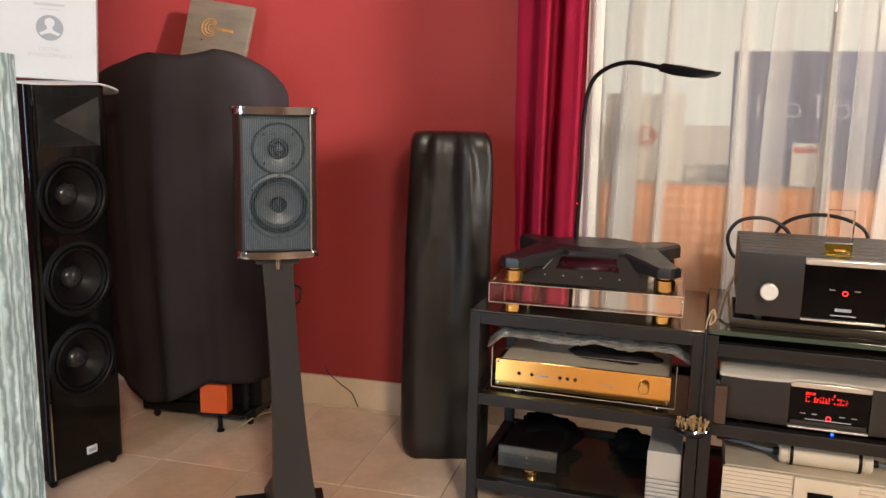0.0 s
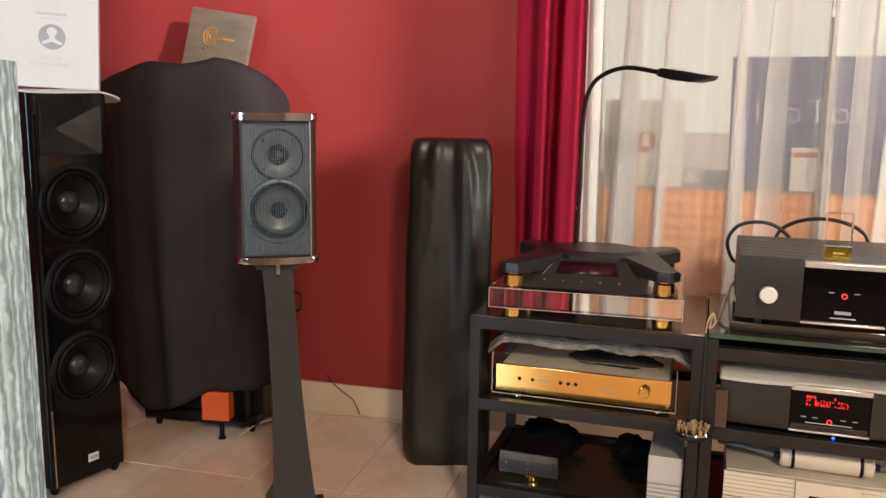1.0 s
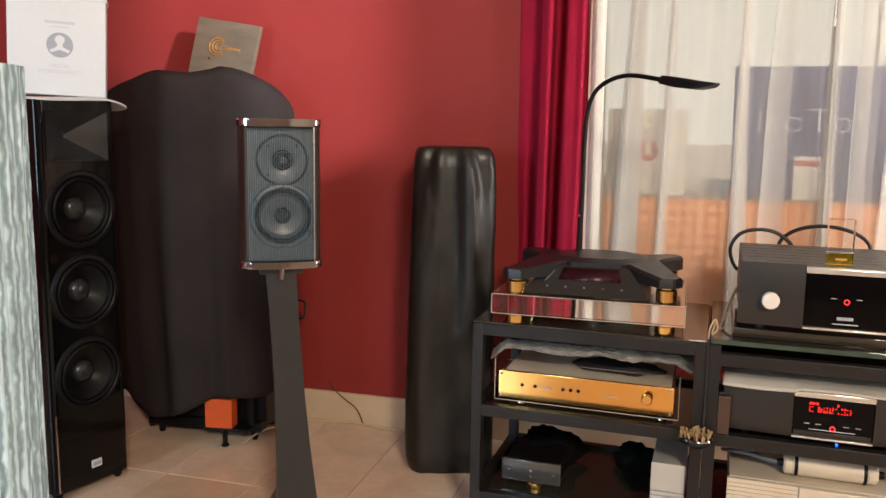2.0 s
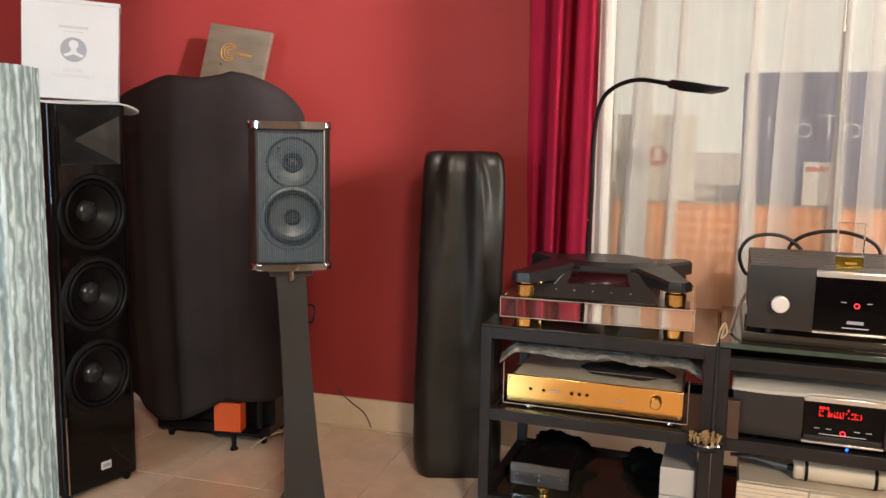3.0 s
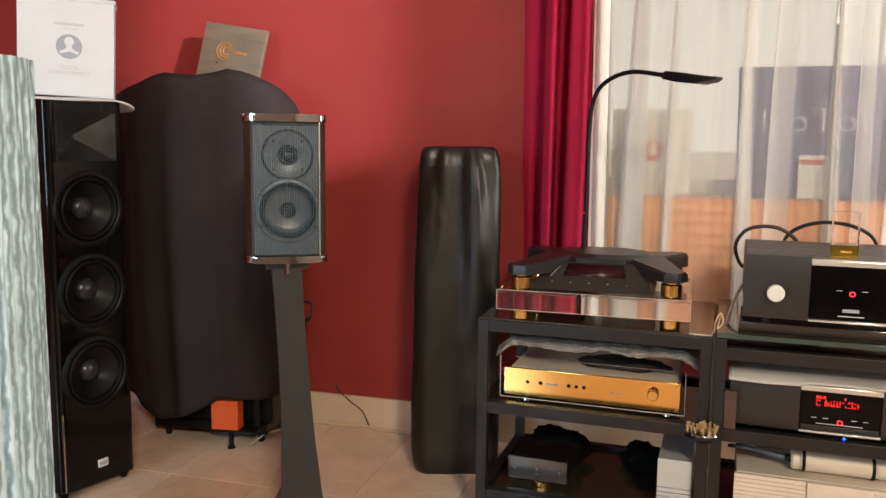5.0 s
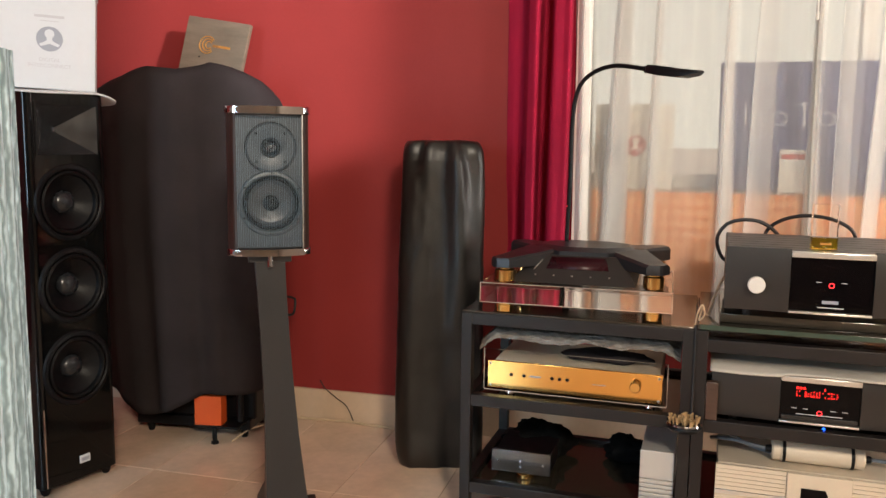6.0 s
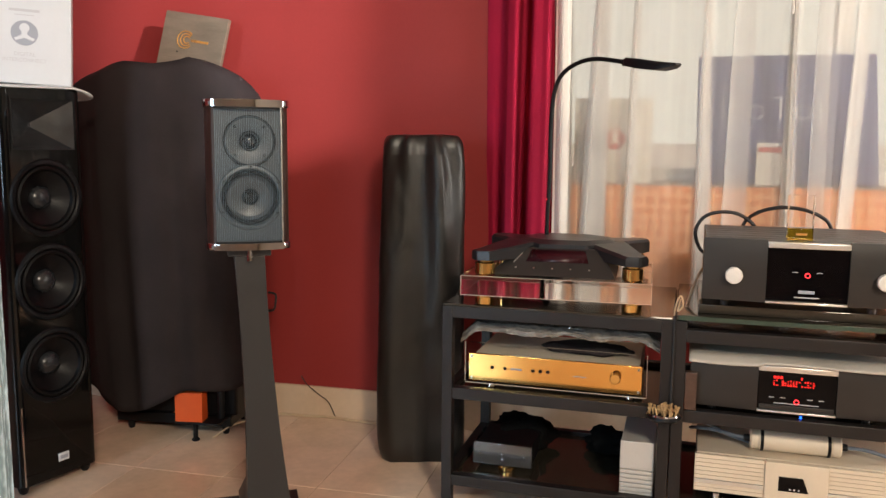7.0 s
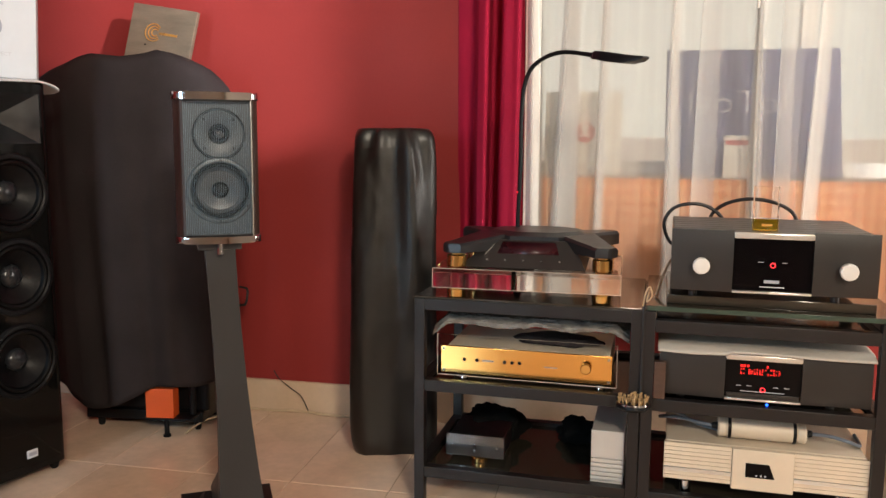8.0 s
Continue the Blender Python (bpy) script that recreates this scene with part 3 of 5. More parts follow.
def cone_driver(parent, name, r, x, z, y, cone_mat, cap_mat, cap_r, depth, frame_mat=BLACK_PLASTIC, bolts=6):
    """A cone loudspeaker driver set into a baffle hole at (x, y, z), facing -y."""
    m = pose(x, y, z) @ FRONT
    d = part(name, lathe(bmesh.new(), [(r * 0.86, -0.006), (r * 0.86, 0.003), (r * 0.90, 0.006), (r * 0.98, 0.005), (r * 1.02, 0.0), (r * 1.02, -0.004)], 48, m), frame_mat, parent)
    part("surround", lathe(bmesh.new(), [(r * 0.86, -0.004), (r * 0.83, 0.004), (r * 0.78, 0.007), (r * 0.73, 0.004), (r * 0.70, -0.005)], 48, m), RUBBER, d)
    part("cone", lathe(bmesh.new(), [(r * 0.71, -0.005), (r * 0.6, -0.012), (r * 0.45, -depth * 0.62), (cap_r * 0.95, -depth), (cap_r * 0.4, -depth - 0.002), (0, -depth - 0.002)], 48, m), cone_mat, d)
    part("dust_cap", lathe(bmesh.new(), [(cap_r, -depth + 0.002)] + [(cap_r * math.cos(a), -depth + 0.002 + cap_r * 0.62 * math.sin(a)) for a in [radians(15 * k) for k in range(1, 6)]] + [(0, -depth + 0.002 + cap_r * 0.62)], 32, m), cap_mat, d)
    for k in range(bolts):
        a = 2 * math.pi * k / bolts + 0.5
        part("bolt", rod(0.0028, 0.0, 0.0065, 0.0006, 10, m @ pose(r * 0.94 * math.cos(a), r * 0.94 * math.sin(a), 0)), BLACK_PLASTIC, d)
    return d


def tower_speaker():
    W, D, H, r = 0.250, 0.40, 1.143, 0.022
    ob = thing("tower_speaker", "glossy piano black floor-standing speaker with three woofers", "speaker", pose(-0.999, 1.604, 0, 0, 0, 69.5))
    zs, wr = (0.838, 0.601, 0.359), 0.108
    bm = bmesh.new()
    side = [(-W / 2 + r, 0)]
    side += [(-W / 2 + r - r * math.sin(a), r - r * math.cos(a)) for a in [radians(15 * k) for k in range(1, 7)]]
    side += [(-W / 2 + 0.004, D * 0.6), (-W / 2 + 0.022, D), (W / 2 - 0.022, D), (W / 2 - 0.004, D * 0.6)]
    side += [(W / 2 - r + r * math.sin(a), r - r * math.cos(a)) for a in [radians(90 - 15 * k) for k in range(0, 6)]]
    side += [(W / 2 - r, 0)]
    lo = [bm.verts.new((x, y, 0.028)) for x, y in side]
    hi = [bm.verts.new((x, y, H)) for x, y in side]
    for i in range(len(side) - 1):
        bm.faces.new([lo[i], lo[i + 1], hi[i + 1], hi[i]])
    bm.faces.new(lo)
    bm.faces.new(hi)
    hw = 0.094
    horn = [(-hw, 0.972), (hw, 0.972), (hw, 1.112), (-hw, 1.112)]
    face_with_holes(bm, [(-W / 2 + r, 0.028), (W / 2 - r, 0.028), (W / 2 - r, H), (-W / 2 + r, H)], [horn] + [circle(0, z, wr * 0.99) for z in zs], 0)
    bmesh.ops.remove_doubles(bm, verts=bm.verts, dist=1e-4)
    part("cabinet", bm, PIANO_BLACK, ob)
    for z in zs:
        cone_driver(ob, "woofer", wr, 0, z, 0, CONE, CAP_GREY, 0.034, 0.035)
    # waveguide
    bm = bmesh.new()
    cz = 1.042
    outer = [(-hw - 0.004, -0.003, 0.968), (hw + 0.004, -0.003, 0.968), (hw + 0.004, -0.003, 1.116), (-hw - 0.004, -0.003, 1.116)]
    lip = [(-hw + 0.001, -0.003, 0.973), (hw - 0.001, -0.003, 0.973), (hw - 0.001, -0.003, 1.111), (-hw + 0.001, -0.003, 1.111)]
    thr = [(-0.003, 0.062, cz - 0.006), (0.003, 0.062, cz - 0.006), (0.003, 0.062, cz + 0.006), (-0.003, 0.062, cz + 0.006)]
    back = [(x, 0.004, z) for x, _, z in outer]
    loft(bm, [lip, thr], cap_low=False)
    horn_ob = part("horn", bm, HORN_BLACK, ob, "satin black moulded horn")
    part("horn_rim", loft(bmesh.new(), [back, outer, lip], False, False), PIANO_BLACK, horn_ob)
    lg = part("badge", boxed(-0.008, 0.026, -0.003, 0.0, 0.070, 0.094, bevel=0.001), CARD_WHITE, ob, "small silver badge with plain marks")
    part("badge_mark", boxed(-0.003, 0.021, -0.0045, -0.0032, 0.077, 0.087), PRINT_GREY, lg)
    for x, y in ((-0.10, 0.03), (0.10, 0.03), (-0.09, 0.36), (0.09, 0.36)):
        part("foot", lathe(bmesh.new(), [(0, 0), (0.008, 0), (0.012, 0.006), (0.016, 0.02), (0.012, 0.029), (0, 0.029)], 16, pose(x, y, 0)), BLACK_PLASTIC, ob)
    # chrome strip painting the highlight along the rounded lacquer edge
    part("highlight_strip", boxed(-W / 2 + 0.011, -W / 2 + 0.015, -0.0015, 0.006, 0.03, 0.26), CHROME, ob)


tower_speaker()

# tray and white carton on the tower


def tray():
    def f(a, b):
        th = 2 * math.pi * a
        x = 0.172 * b * math.copysign(abs(math.cos(th)) ** 0.42, math.cos(th)) + 0.016
        y = 0.175 * b * math.copysign(abs(math.sin(th)) ** 0.42, math.sin(th)) + 0.150
        over = max(0.0, x - 0.085)
        front = max(0.0, 0.02 - y)
        return Vector((x, y, 0.006 - 0.16 * over - 1.6 * over ** 2 - 0.12 * front + 0.004 * math.sin(9 * x + 4 * y)))
    bm = sheet(bmesh.new(), f, 60, 14)
    bmesh.ops.remove_doubles(bm, verts=bm.verts, dist=1e-5)
    ob = part("tray", bm, CARD_WHITE, sharp=60)
    ob.matrix_world = pose(-0.999, 1.604, 1.1445, 0, 0, 69.5)
    thicken(ob, 0.005)
    tagged(ob, "white thin plastic tray drooping over top of tower speaker", "tray")


tray()
carton = thing("product_carton", "white product carton with grey round emblem on tray", "box", pose(-1.058, 1.620, 1.1545, 0, 2.3, 31))
part("carton_body", boxed(-0.132, 0.118, 0, 0.11, 0, 0.272, bevel=0.003), CARD_WHITE, carton)
part("lid_flap", boxed(-0.135, 0.121, -0.003, 0.113, 0.264, 0.276, bevel=0.002), CARD_WHITE, carton)
part("emblem_disc", lathe(bmesh.new(), [(0, 0), (0.034, 0), (0.034, 0.0008), (0, 0.0008)], 40, pose(0.0, -0.0004, 0.138) @ FRONT), PRINT_GREY, carton)
part("emblem_head", lathe(bmesh.new(), [(0, 0), (0.0125, 0), (0.0125, 0.0006), (0, 0.0006)], 24, pose(0.0, -0.0013, 0.152) @ FRONT), CARD_WHITE, carton)
part("emblem_neck", prism(bmesh.new(), [(0.008, 0.008), (0.007, -0.004), (0.016, -0.010), (0.026, -0.014), (0.022, -0.021), (0.0, -0.013), (-0.022, -0.021), (-0.026, -0.014), (-0.016, -0.010), (-0.007, -0.004), (-0.008, 0.008)], 0, 0.0006), CARD_WHITE, carton).matrix_local = pose(0, -0.0014, 0.138) @ FRONT
part("wordmark_bar", boxed(-0.038, 0.038, -0.0012, -0.0004, 0.196, 0.203), PRINT_PALE, carton)
part("wordmark_bar", boxed(-0.024, 0.024, -0.0012, -0.0004, 0.186, 0.188), PRINT_PALE, carton)
lettering("caption", "DIGITAL", 0.0145, PRINT_PALE, carton, pose(0.0, -0.0006, 0.076, 90, 0, 0))
lettering("caption", "INTERCONNECT", 0.0145, PRINT_PALE, carton, pose(0.0, -0.0006, 0.060, 90, 0, 0))

# speaker under a black cloth cover


def draped_speaker():
    ob = thing("draped_speaker", "large speaker hidden under a black cloth cover", "speaker", pose(-0.862, 2.115, 0))
    part("base_plate", boxed(-0.23, 0.19, -0.055, 0.15, 0.031, 0.068, bevel=0.004), BLACK_PLASTIC, ob)
    part("front_bracket", boxed(0.022, 0.180, -0.132, -0.0555, 0.060, 0.068, bevel=0.002), BLACK_PLASTIC, ob)
    part("cabinet", boxed(-0.19, 0.21, -0.05, 0.155, 0.068, 1.10, bevel=0.01), BLACK_PLASTIC, ob)
    part("front_foot", lathe(bmesh.new(), [(0, 0), (0.013, 0), (0.013, 0.006), (0.008, 0.010), (0.008, 0.061), (0, 0.061)], 16, pose(0.088, -0.112, 0)), BLACK_PLASTIC, ob)
    for x, y in ((-0.19, -0.03), (0.16, 0.12), (-0.19, 0.12), (0.16, -0.03)):
        part("foot", lathe(bmesh.new(), [(0, 0), (0.009, 0), (0.012, 0.008), (0.012, 0.031), (0, 0.031)], 14, pose(x, y, 0)), BLACK_PLASTIC, ob)
    part("corner_post", rod(0.012, 0.069, 0.3, 0.002, 14, pose(0.165, -0.075, 0)), BLACK_PLASTIC, ob)
    xs = [-0.45, -0.27, -0.085, 0.01, 0.085, 0.105, 0.135, 0.20, 0.25, 0.28]
    zt = [1.165, 1.212, 1.250, 1.243, 1.258, 1.266, 1.256, 1.228, 1.205, 1.170]
    rings, N = [], 160
    # footprint of the draped cabinet, its front turned towards the room
    foot_print = [Vector(p) for p in ((-0.52, 0.055), (-0.085, -0.225), (0.250, -0.085), (0.275, 0.115), (0.10, 0.185), (-0.42, 0.22))]
    for _ in range(3):
        cut = []
        for p, q in zip(foot_print, foot_print[1:] + foot_print[:1]):
            cut += [p.lerp(q, 0.16), p.lerp(q, 0.84)]
        foot_print = cut
    edge = []
    total = sum((q - p).length for p, q in zip(foot_print, foot_print[1:] + foot_print[:1]))
    for p, q in zip(foot_print, foot_print[1:] + foot_print[:1]):
        steps = max(1, round(N * (q - p).length / total))
        edge += [p.lerp(q, k / steps) for k in range(steps)]
    top = 1.125
    for j in range(46):
        b = j / 45
        z = 0.17 + b * (top - 0.17)
        ring = []
        for p in edge:
            th = math.atan2(p.y, p.x)
            f = (1 - b) ** 0.7
            d = (0.002 + 0.008 * f) * (math.sin(7 * th + 1.3 * math.sin(3 * z)) + 0.5 * math.sin(13 * th + 2 * z)) + 0.010 * wob(3 * p.x, 3 * p.y, 1.8 * z) + 0.004 * wob(9 * p.x, 9 * p.y, 3 * z)
            g = (0.93 + 0.07 * b ** 0.8) * (1 + d / p.length)
            hem = (0.008 * math.sin(5 * th + 0.4) + 0.03 * p.x - 0.072 * math.exp(-((p.x + 0.15) / 0.13) ** 2)) * (1 - b) ** 3
            ring.append(Vector((p.x * g, p.y * g, z + hem)))
        rings.append(ring)
    for s in (0.985, 0.95, 0.88, 0.78, 0.64, 0.48, 0.32, 0.16, 0.04):
        ring = []
        for p in rings[45]:
            x, y = p.x * s, p.y * s
            prof = float(np.interp(x, xs, zt))
            f = min(1.0, (1 - s) / 0.08) ** 0.45
            back = 1 - 0.05 * max(0, y / 0.18)
            ring.append(Vector((x, y, top + (prof * back - top) * f + 0.004 * wob(9 * x, 9 * y, 4))))
        rings.append(ring)
    c = part("cloth_cover", loft(bmesh.new(), rings, cap_low=False), BLACK_CLOTH, ob, sharp=180)
    thicken(c, 0.003)


draped_speaker()
obox = part("orange_box", boxed(-0.047, 0.047, -0.025, 0.025, 0, 0.10, bevel=0.002), ORANGE_CARD)
obox.matrix_world = pose(-0.79, 2.01, 0.068, 0, 0, 3)
tagged(obox, "small bright orange cardboard box under covered speaker", "box")

plaque = thing("bronze_plaque_box", "bronze brushed flat box with gold emblem leaning on wall", "box", pose(-0.894, 2.235, 1.187, -9, 9.2, -5))
part("box_body", boxed(-0.122, 0.122, 0, 0.018, 0, 0.258, bevel=0.002), KRAFT, plaque)
for r in (0.030, 0.021, 0.012):
    bm = bmesh.new()
    pts = [(r * math.cos(radians(a)), 0, r * math.sin(radians(a))) for a in range(40, 321, 14)]
    tube(bm, pts, 0.0020, 6)
    part("emblem_arc", bm, PRINT_GOLD, plaque).matrix_local = pose(-0.028 + (0.030 - r) * 0.35, -0.001, 0.165)
part("wordmark_bar", boxed(-0.006, 0.062, -0.0015, 0.0, 0.160, 0.168), PRINT_GOLD, plaque)
part("latch_dot", rod(0.003, 0, 0.002, 0.0005, 10, pose(-0.05, 0, 0.12) @ FRONT), BLACK_PLASTIC, plaque)

# ---- stand speaker ----
STAND = pose(-0.285, 1.312, 0, 0, 0, 25)


def bookshelf_outline(grow=0.0):
    pts = [(-0.074, 0.0)]
    pts += [(-0.074 - 0.021 * math.sin(radians(a)), 0.06 - 0.06 * math.cos(radians(a))) for a in range(15, 91, 15)]
    pts += [(-0.094, 0.12), (-0.086, 0.19), (-0.068, 0.25), (-0.05, 0.275)]
    pts += [(-x, y) for x, y in reversed(pts)]
    return [(x * (1 + grow / 0.09), y + (grow if y > 0.1 else -grow if y < 0.03 else 0)) for x, y in pts]


def bookshelf_speaker():
    ob = thing("bookshelf_speaker", "cherry wood stand-mount speaker with grey string grille and chrome plates", "speaker", STAND @ pose(0, 0, 0.75))
    o = bookshelf_outline()
    bm = bmesh.new()
    lo = [bm.verts.new((x, y, 0.016)) for x, y in o]
    hi = [bm.verts.new((x, y, 0.328)) for x, y in o]
    for i in range(len(o) - 1):
        bm.faces.new([lo[i], lo[i + 1], hi[i + 1], hi[i]])
    part("cabinet", bm, WOOD_RED, ob)
    bm = bmesh.new()
    face_with_holes(bm, [(-0.074, 0.0165), (0.074, 0.0165), (0.074, 0.3275), (-0.074, 0.3275)], [circle(0.004, 0.122, 0.0735), circle(0.004, 0.251, 0.020, 24)], 0.001)
    part("baffle", bm, BAFFLE, ob)
    cone_driver(ob, "woofer", 0.0750, 0.004, 0.122, 0.001, CONE_GREY, RUBBER, 0.019, 0.022, BAFFLE, 6)
    m = pose(0.004, 0.001, 0.251) @ FRONT
    tw = part("tweeter", lathe(bmesh.new(), [(0.018, -0.003), (0.022, 0.001), (0.030, 0.0035), (0.053, 0.0035), (0.056, 0.001), (0.056, 0.0)], 40, m), BAFFLE, ob)
    part("dome", lathe(bmesh.new(), [(0.019, -0.004), (0.015, -0.002), (0.0135, 0.0), (0.011, 0.006), (0.006, 0.0095), (0, 0.0105)], 28, m), CAP_GREY, tw)
    for a in (45, 135, 225, 315):
        part("bolt", rod(0.0035, 0.002, 0.0048, 0.0006, 10, m @ pose(0.046 * math.cos(radians(a)), 0.046 * math.sin(radians(a)), 0)), RUBBER, tw)
    part("gasket", lathe(bmesh.new(), [(0.0562, 0.0002), (0.0566, 0.002), (0.0592, 0.002), (0.0598, 0.0002)], 44, m), RUBBER, tw)
    part("bezel", lathe(bmesh.new(), [(0.0195, 0.0008), (0.0205, 0.0042), (0.0225, 0.0042), (0.0235, 0.0018)], 32, m), RUBBER, tw)
    # plates
    for name, z0, z1 in (("base_plate", 0.0, 0.016), ("top_plate", 0.328, 0.345)):
        arc = [(0.078 * (1 - 2 * k / 12), -0.004 - 0.013 * (1 - (1 - 2 * k / 12) ** 2)) for k in range(1, 12)]
        bm = prism(bmesh.new(), bookshelf_outline(0.004) + arc, z0, z1)
        bmesh.ops.bevel(bm, geom=[e for e in bm.edges if abs(e.verts[0].co.z - e.verts[1].co.z) < 1e-5], offset=0.0058, segments=5, profile=0.5, affect="EDGES")
        part(name, bm, CHROME, ob, "mirror polished chrome plate", sharp=50)
    # string grille
    bm = bmesh.new()
    for k in range(38):
        x = -0.0725 + 0.145 * k / 37
        lathe(bm, [(0.00038, 0.017), (0.00038, 0.327)], 5, pose(x, -0.0085 - 0.007 * (1 - (x / 0.0725) ** 2), 0))
    tagged(part("string_grille", bm, CORD_GREY, ob), "fine grey vertical elastic strings", kind="stuff")
    for z in (0.0185, 0.3255):
        rail = [(0.075 * (1 - 2 * k / 12), -0.010 - 0.007 * (1 - (1 - 2 * k / 12) ** 2)) for k in range(13)]
        part("grille_rail", prism(bmesh.new(), [(-0.075, 0.0), (0.075, 0.0)] + rail, z - 0.0022, z + 0.0022), BLACK_PLASTIC, ob)
    part("edge_trim", boxed(0.0745, 0.0765, -0.012, 0.004, 0.017, 0.327), STEEL, ob)


bookshelf_speaker()


def speaker_stand():
    ob = thing("speaker_stand", "satin black flared column speaker stand", "speaker stand", STAND)
    prof = [(0.02, 0.072, 0.0, 0.16), (0.05, 0.062, 0.004, 0.15), (0.10, 0.054, 0.008, 0.14), (0.18, 0.047, 0.012, 0.13), (0.30, 0.040, 0.018, 0.115),
            (0.42, 0.036, 0.022, 0.105), (0.55, 0.034, 0.024, 0.10), (0.65, 0.034, 0.024, 0.10), (0.732, 0.036, 0.022, 0.11)]
    rings = []
    for z, hw, y0, d in prof:
        sh = 0.040 * (1 - z / 0.73)
        rings.append([(x + sh, y, z) for x, y in ((-hw, y0), (hw, y0), (hw * 0.96, y0 + d), (-hw * 0.96, y0 + d))])
    bm = loft(bmesh.new(), rings)
    bmesh.ops.bevel(bm, geom=[e for e in bm.edges if abs(e.verts[0].co.z - e.verts[1].co.z) > 0.01], offset=0.004, segments=2, profile=0.5, affect="EDGES")
    part("column", bm, STAND_BLACK, ob)
    bm = prism(bmesh.new(), [(-0.10, -0.03), (0.12, -0.03), (0.13, 0.30), (-0.11, 0.30)], 0.006, 0.022)
    part("base_plate", bm, STAND_BLACK, ob)
    for s in (-1, 1):
        bm = loft(bmesh.new(), [[(s * 0.05, 0.0, 0.022), (s * 0.14, -0.02, 0.022), (s * 0.14, 0.03, 0.022), (s * 0.05, 0.10, 0.022)],
                                [(s * 0.052, 0.02, 0.12), (s * 0.056, 0.02, 0.12), (s * 0.056, 0.03, 0.12), (s * 0.052, 0.08, 0.12)]])
        part("side_gusset", bm, STAND_BLACK, ob)
    bm = loft(bmesh.new(), [[(-0.03, 0.14, 0.022), (0.05, 0.14, 0.022), (0.05, 0.33, 0.022), (-0.03, 0.33, 0.022)],
                            [(-0.005, 0.13, 0.16), (0.025, 0.13, 0.16), (0.025, 0.15, 0.16), (-0.005, 0.15, 0.16)]])
    part("rear_fin", bm, STAND_BLACK, ob)
    for x, y in ((-0.085, -0.01), (0.105, -0.01), (-0.09, 0.28), (0.11, 0.28)):
        part("foot", rod(0.012, 0, 0.008, 0.001, 14, pose(x, y, 0)), RUBBER, ob)
    part("top_plate", boxed(-0.05, 0.05, 0.018, 0.15, 0.732, 0.7495, bevel=0.002), STAND_BLACK, ob)
    part("bolt", rod(0.007, 0.722, 0.7495, 0.001, 16, pose(0.0, 0.008, 0)), CHROME, ob, "short chrome pin")


speaker_stand()

# vinyl covered tower


def vinyl_tower():
    ob = thing("vinyl_covered_tower", "tall narrow speaker in a black vinyl slip cover", "covered speaker", pose(-0.010, 2.045, 0, 0, 0, 12))
    rings, H = [], 1.028
    levels = [0.0, 0.006, 0.02, 0.045, 0.08, 0.13, 0.2] + [0.2 + 0.72 * k / 40 for k in range(1, 41)] + [0.945, 0.965, 0.985, 1.0, 1.012, 1.02]
    for z in levels:
        b = z / H
        grow = 0.019 * (1 - b)
        w, d = 0.246 + 2 * grow, 0.205 + grow
        inset = 0.0
        if z < 0.08:
            inset = 0.014 * (1 - z / 0.08) ** 2
        if z > 0.985:
            inset = 0.012 * ((z - 0.985) / 0.035) ** 2
        o = dense(rounded(w - 2 * inset, d - 2 * inset, 0.045, 8), 16)
        ring = []
        for x, y in o:
            th = math.atan2(y, x)
            L = math.hypot(x, y)
            e = 0.007 * wob(9 * x, 9 * y, 1.6 * z) + 0.0042 * wob(22 * x, 22 * y, 7 * z) + 0.0020 * wob(48 * x, 48 * y, 26 * z)
            crease = 0
            for a0, wid, lean, reach, amt in ((-1.12, 0.16, 2.4, 0.13, 0.011), (-1.40, 0.12, -1.6, 0.10, 0.007), (-2.2, 0.12, -1.5, 0.12, 0.014), (-0.7, 0.14, 0.8, 0.22, -0.004), (-1.75, 0.09, 0.3, 0.5, 0.004), (-1.22, 0.20, 0.12, 0.62, -0.013), (-1.50, 0.14, 0.05, 0.6, 0.006), (-1.98, 0.14, -0.2, 0.5, -0.006)):
                u = (th - a0 - lean * (H - z)) / wid
                crease += amt * math.exp(-u * u) * math.exp(-((H - z) / reach) ** 2)
            k = 1 + (e - crease) / L
            # a long ridge down the upper front, steep on one side
            ridge = float(np.interp(x + 0.012 * math.sin(7 * z), [-0.045, 0.0, 0.048, 0.060, 0.088], [0, 0.007, 0.019, 0.016, 0]))
            ridge *= float(np.interp(z, [0.40, 0.62, 0.96, 1.01], [0, 1, 1, 0.4])) if y < 0 else 0.0
            ring.append((x * k, y * k - ridge, z + 0.007 * wob(12 * x, 12 * y, 1) * max(0.0, (b - 0.9) / 0.1)))
        rings.append(ring)
    for s, dz in ((0.93, 0.004), (0.8, 0.005), (0.55, 0.006), (0.25, 0.006)):
        rings.append([(x * s, y * s, 1.02 + dz + 0.004 * wob(14 * x * s, 14 * y * s, 5)) for x, y, _ in rings[len(levels) - 1]])
    n = len(levels)
    part("slip_cover", loft(bmesh.new(), rings[7:n - 4], False, False), BLACK_VINYL, ob, sharp=70)
    part("top_panel", loft(bmesh.new(), rings[n - 5:], False, True), BLACK_VINYL, ob, "creased vinyl top panel", sharp=70)
    part("hem_band", loft(bmesh.new(), rings[:8], True, False), BLACK_VINYL, ob, sharp=70)


vinyl_tower()

# cables on the floor and wall
def loose_cable(name, pts, r, mat, label):
    ob = part(name, tube(bmesh.new(), smooth_line(pts, 8), r, 8), mat)
    return tagged(ob, label, "cable")


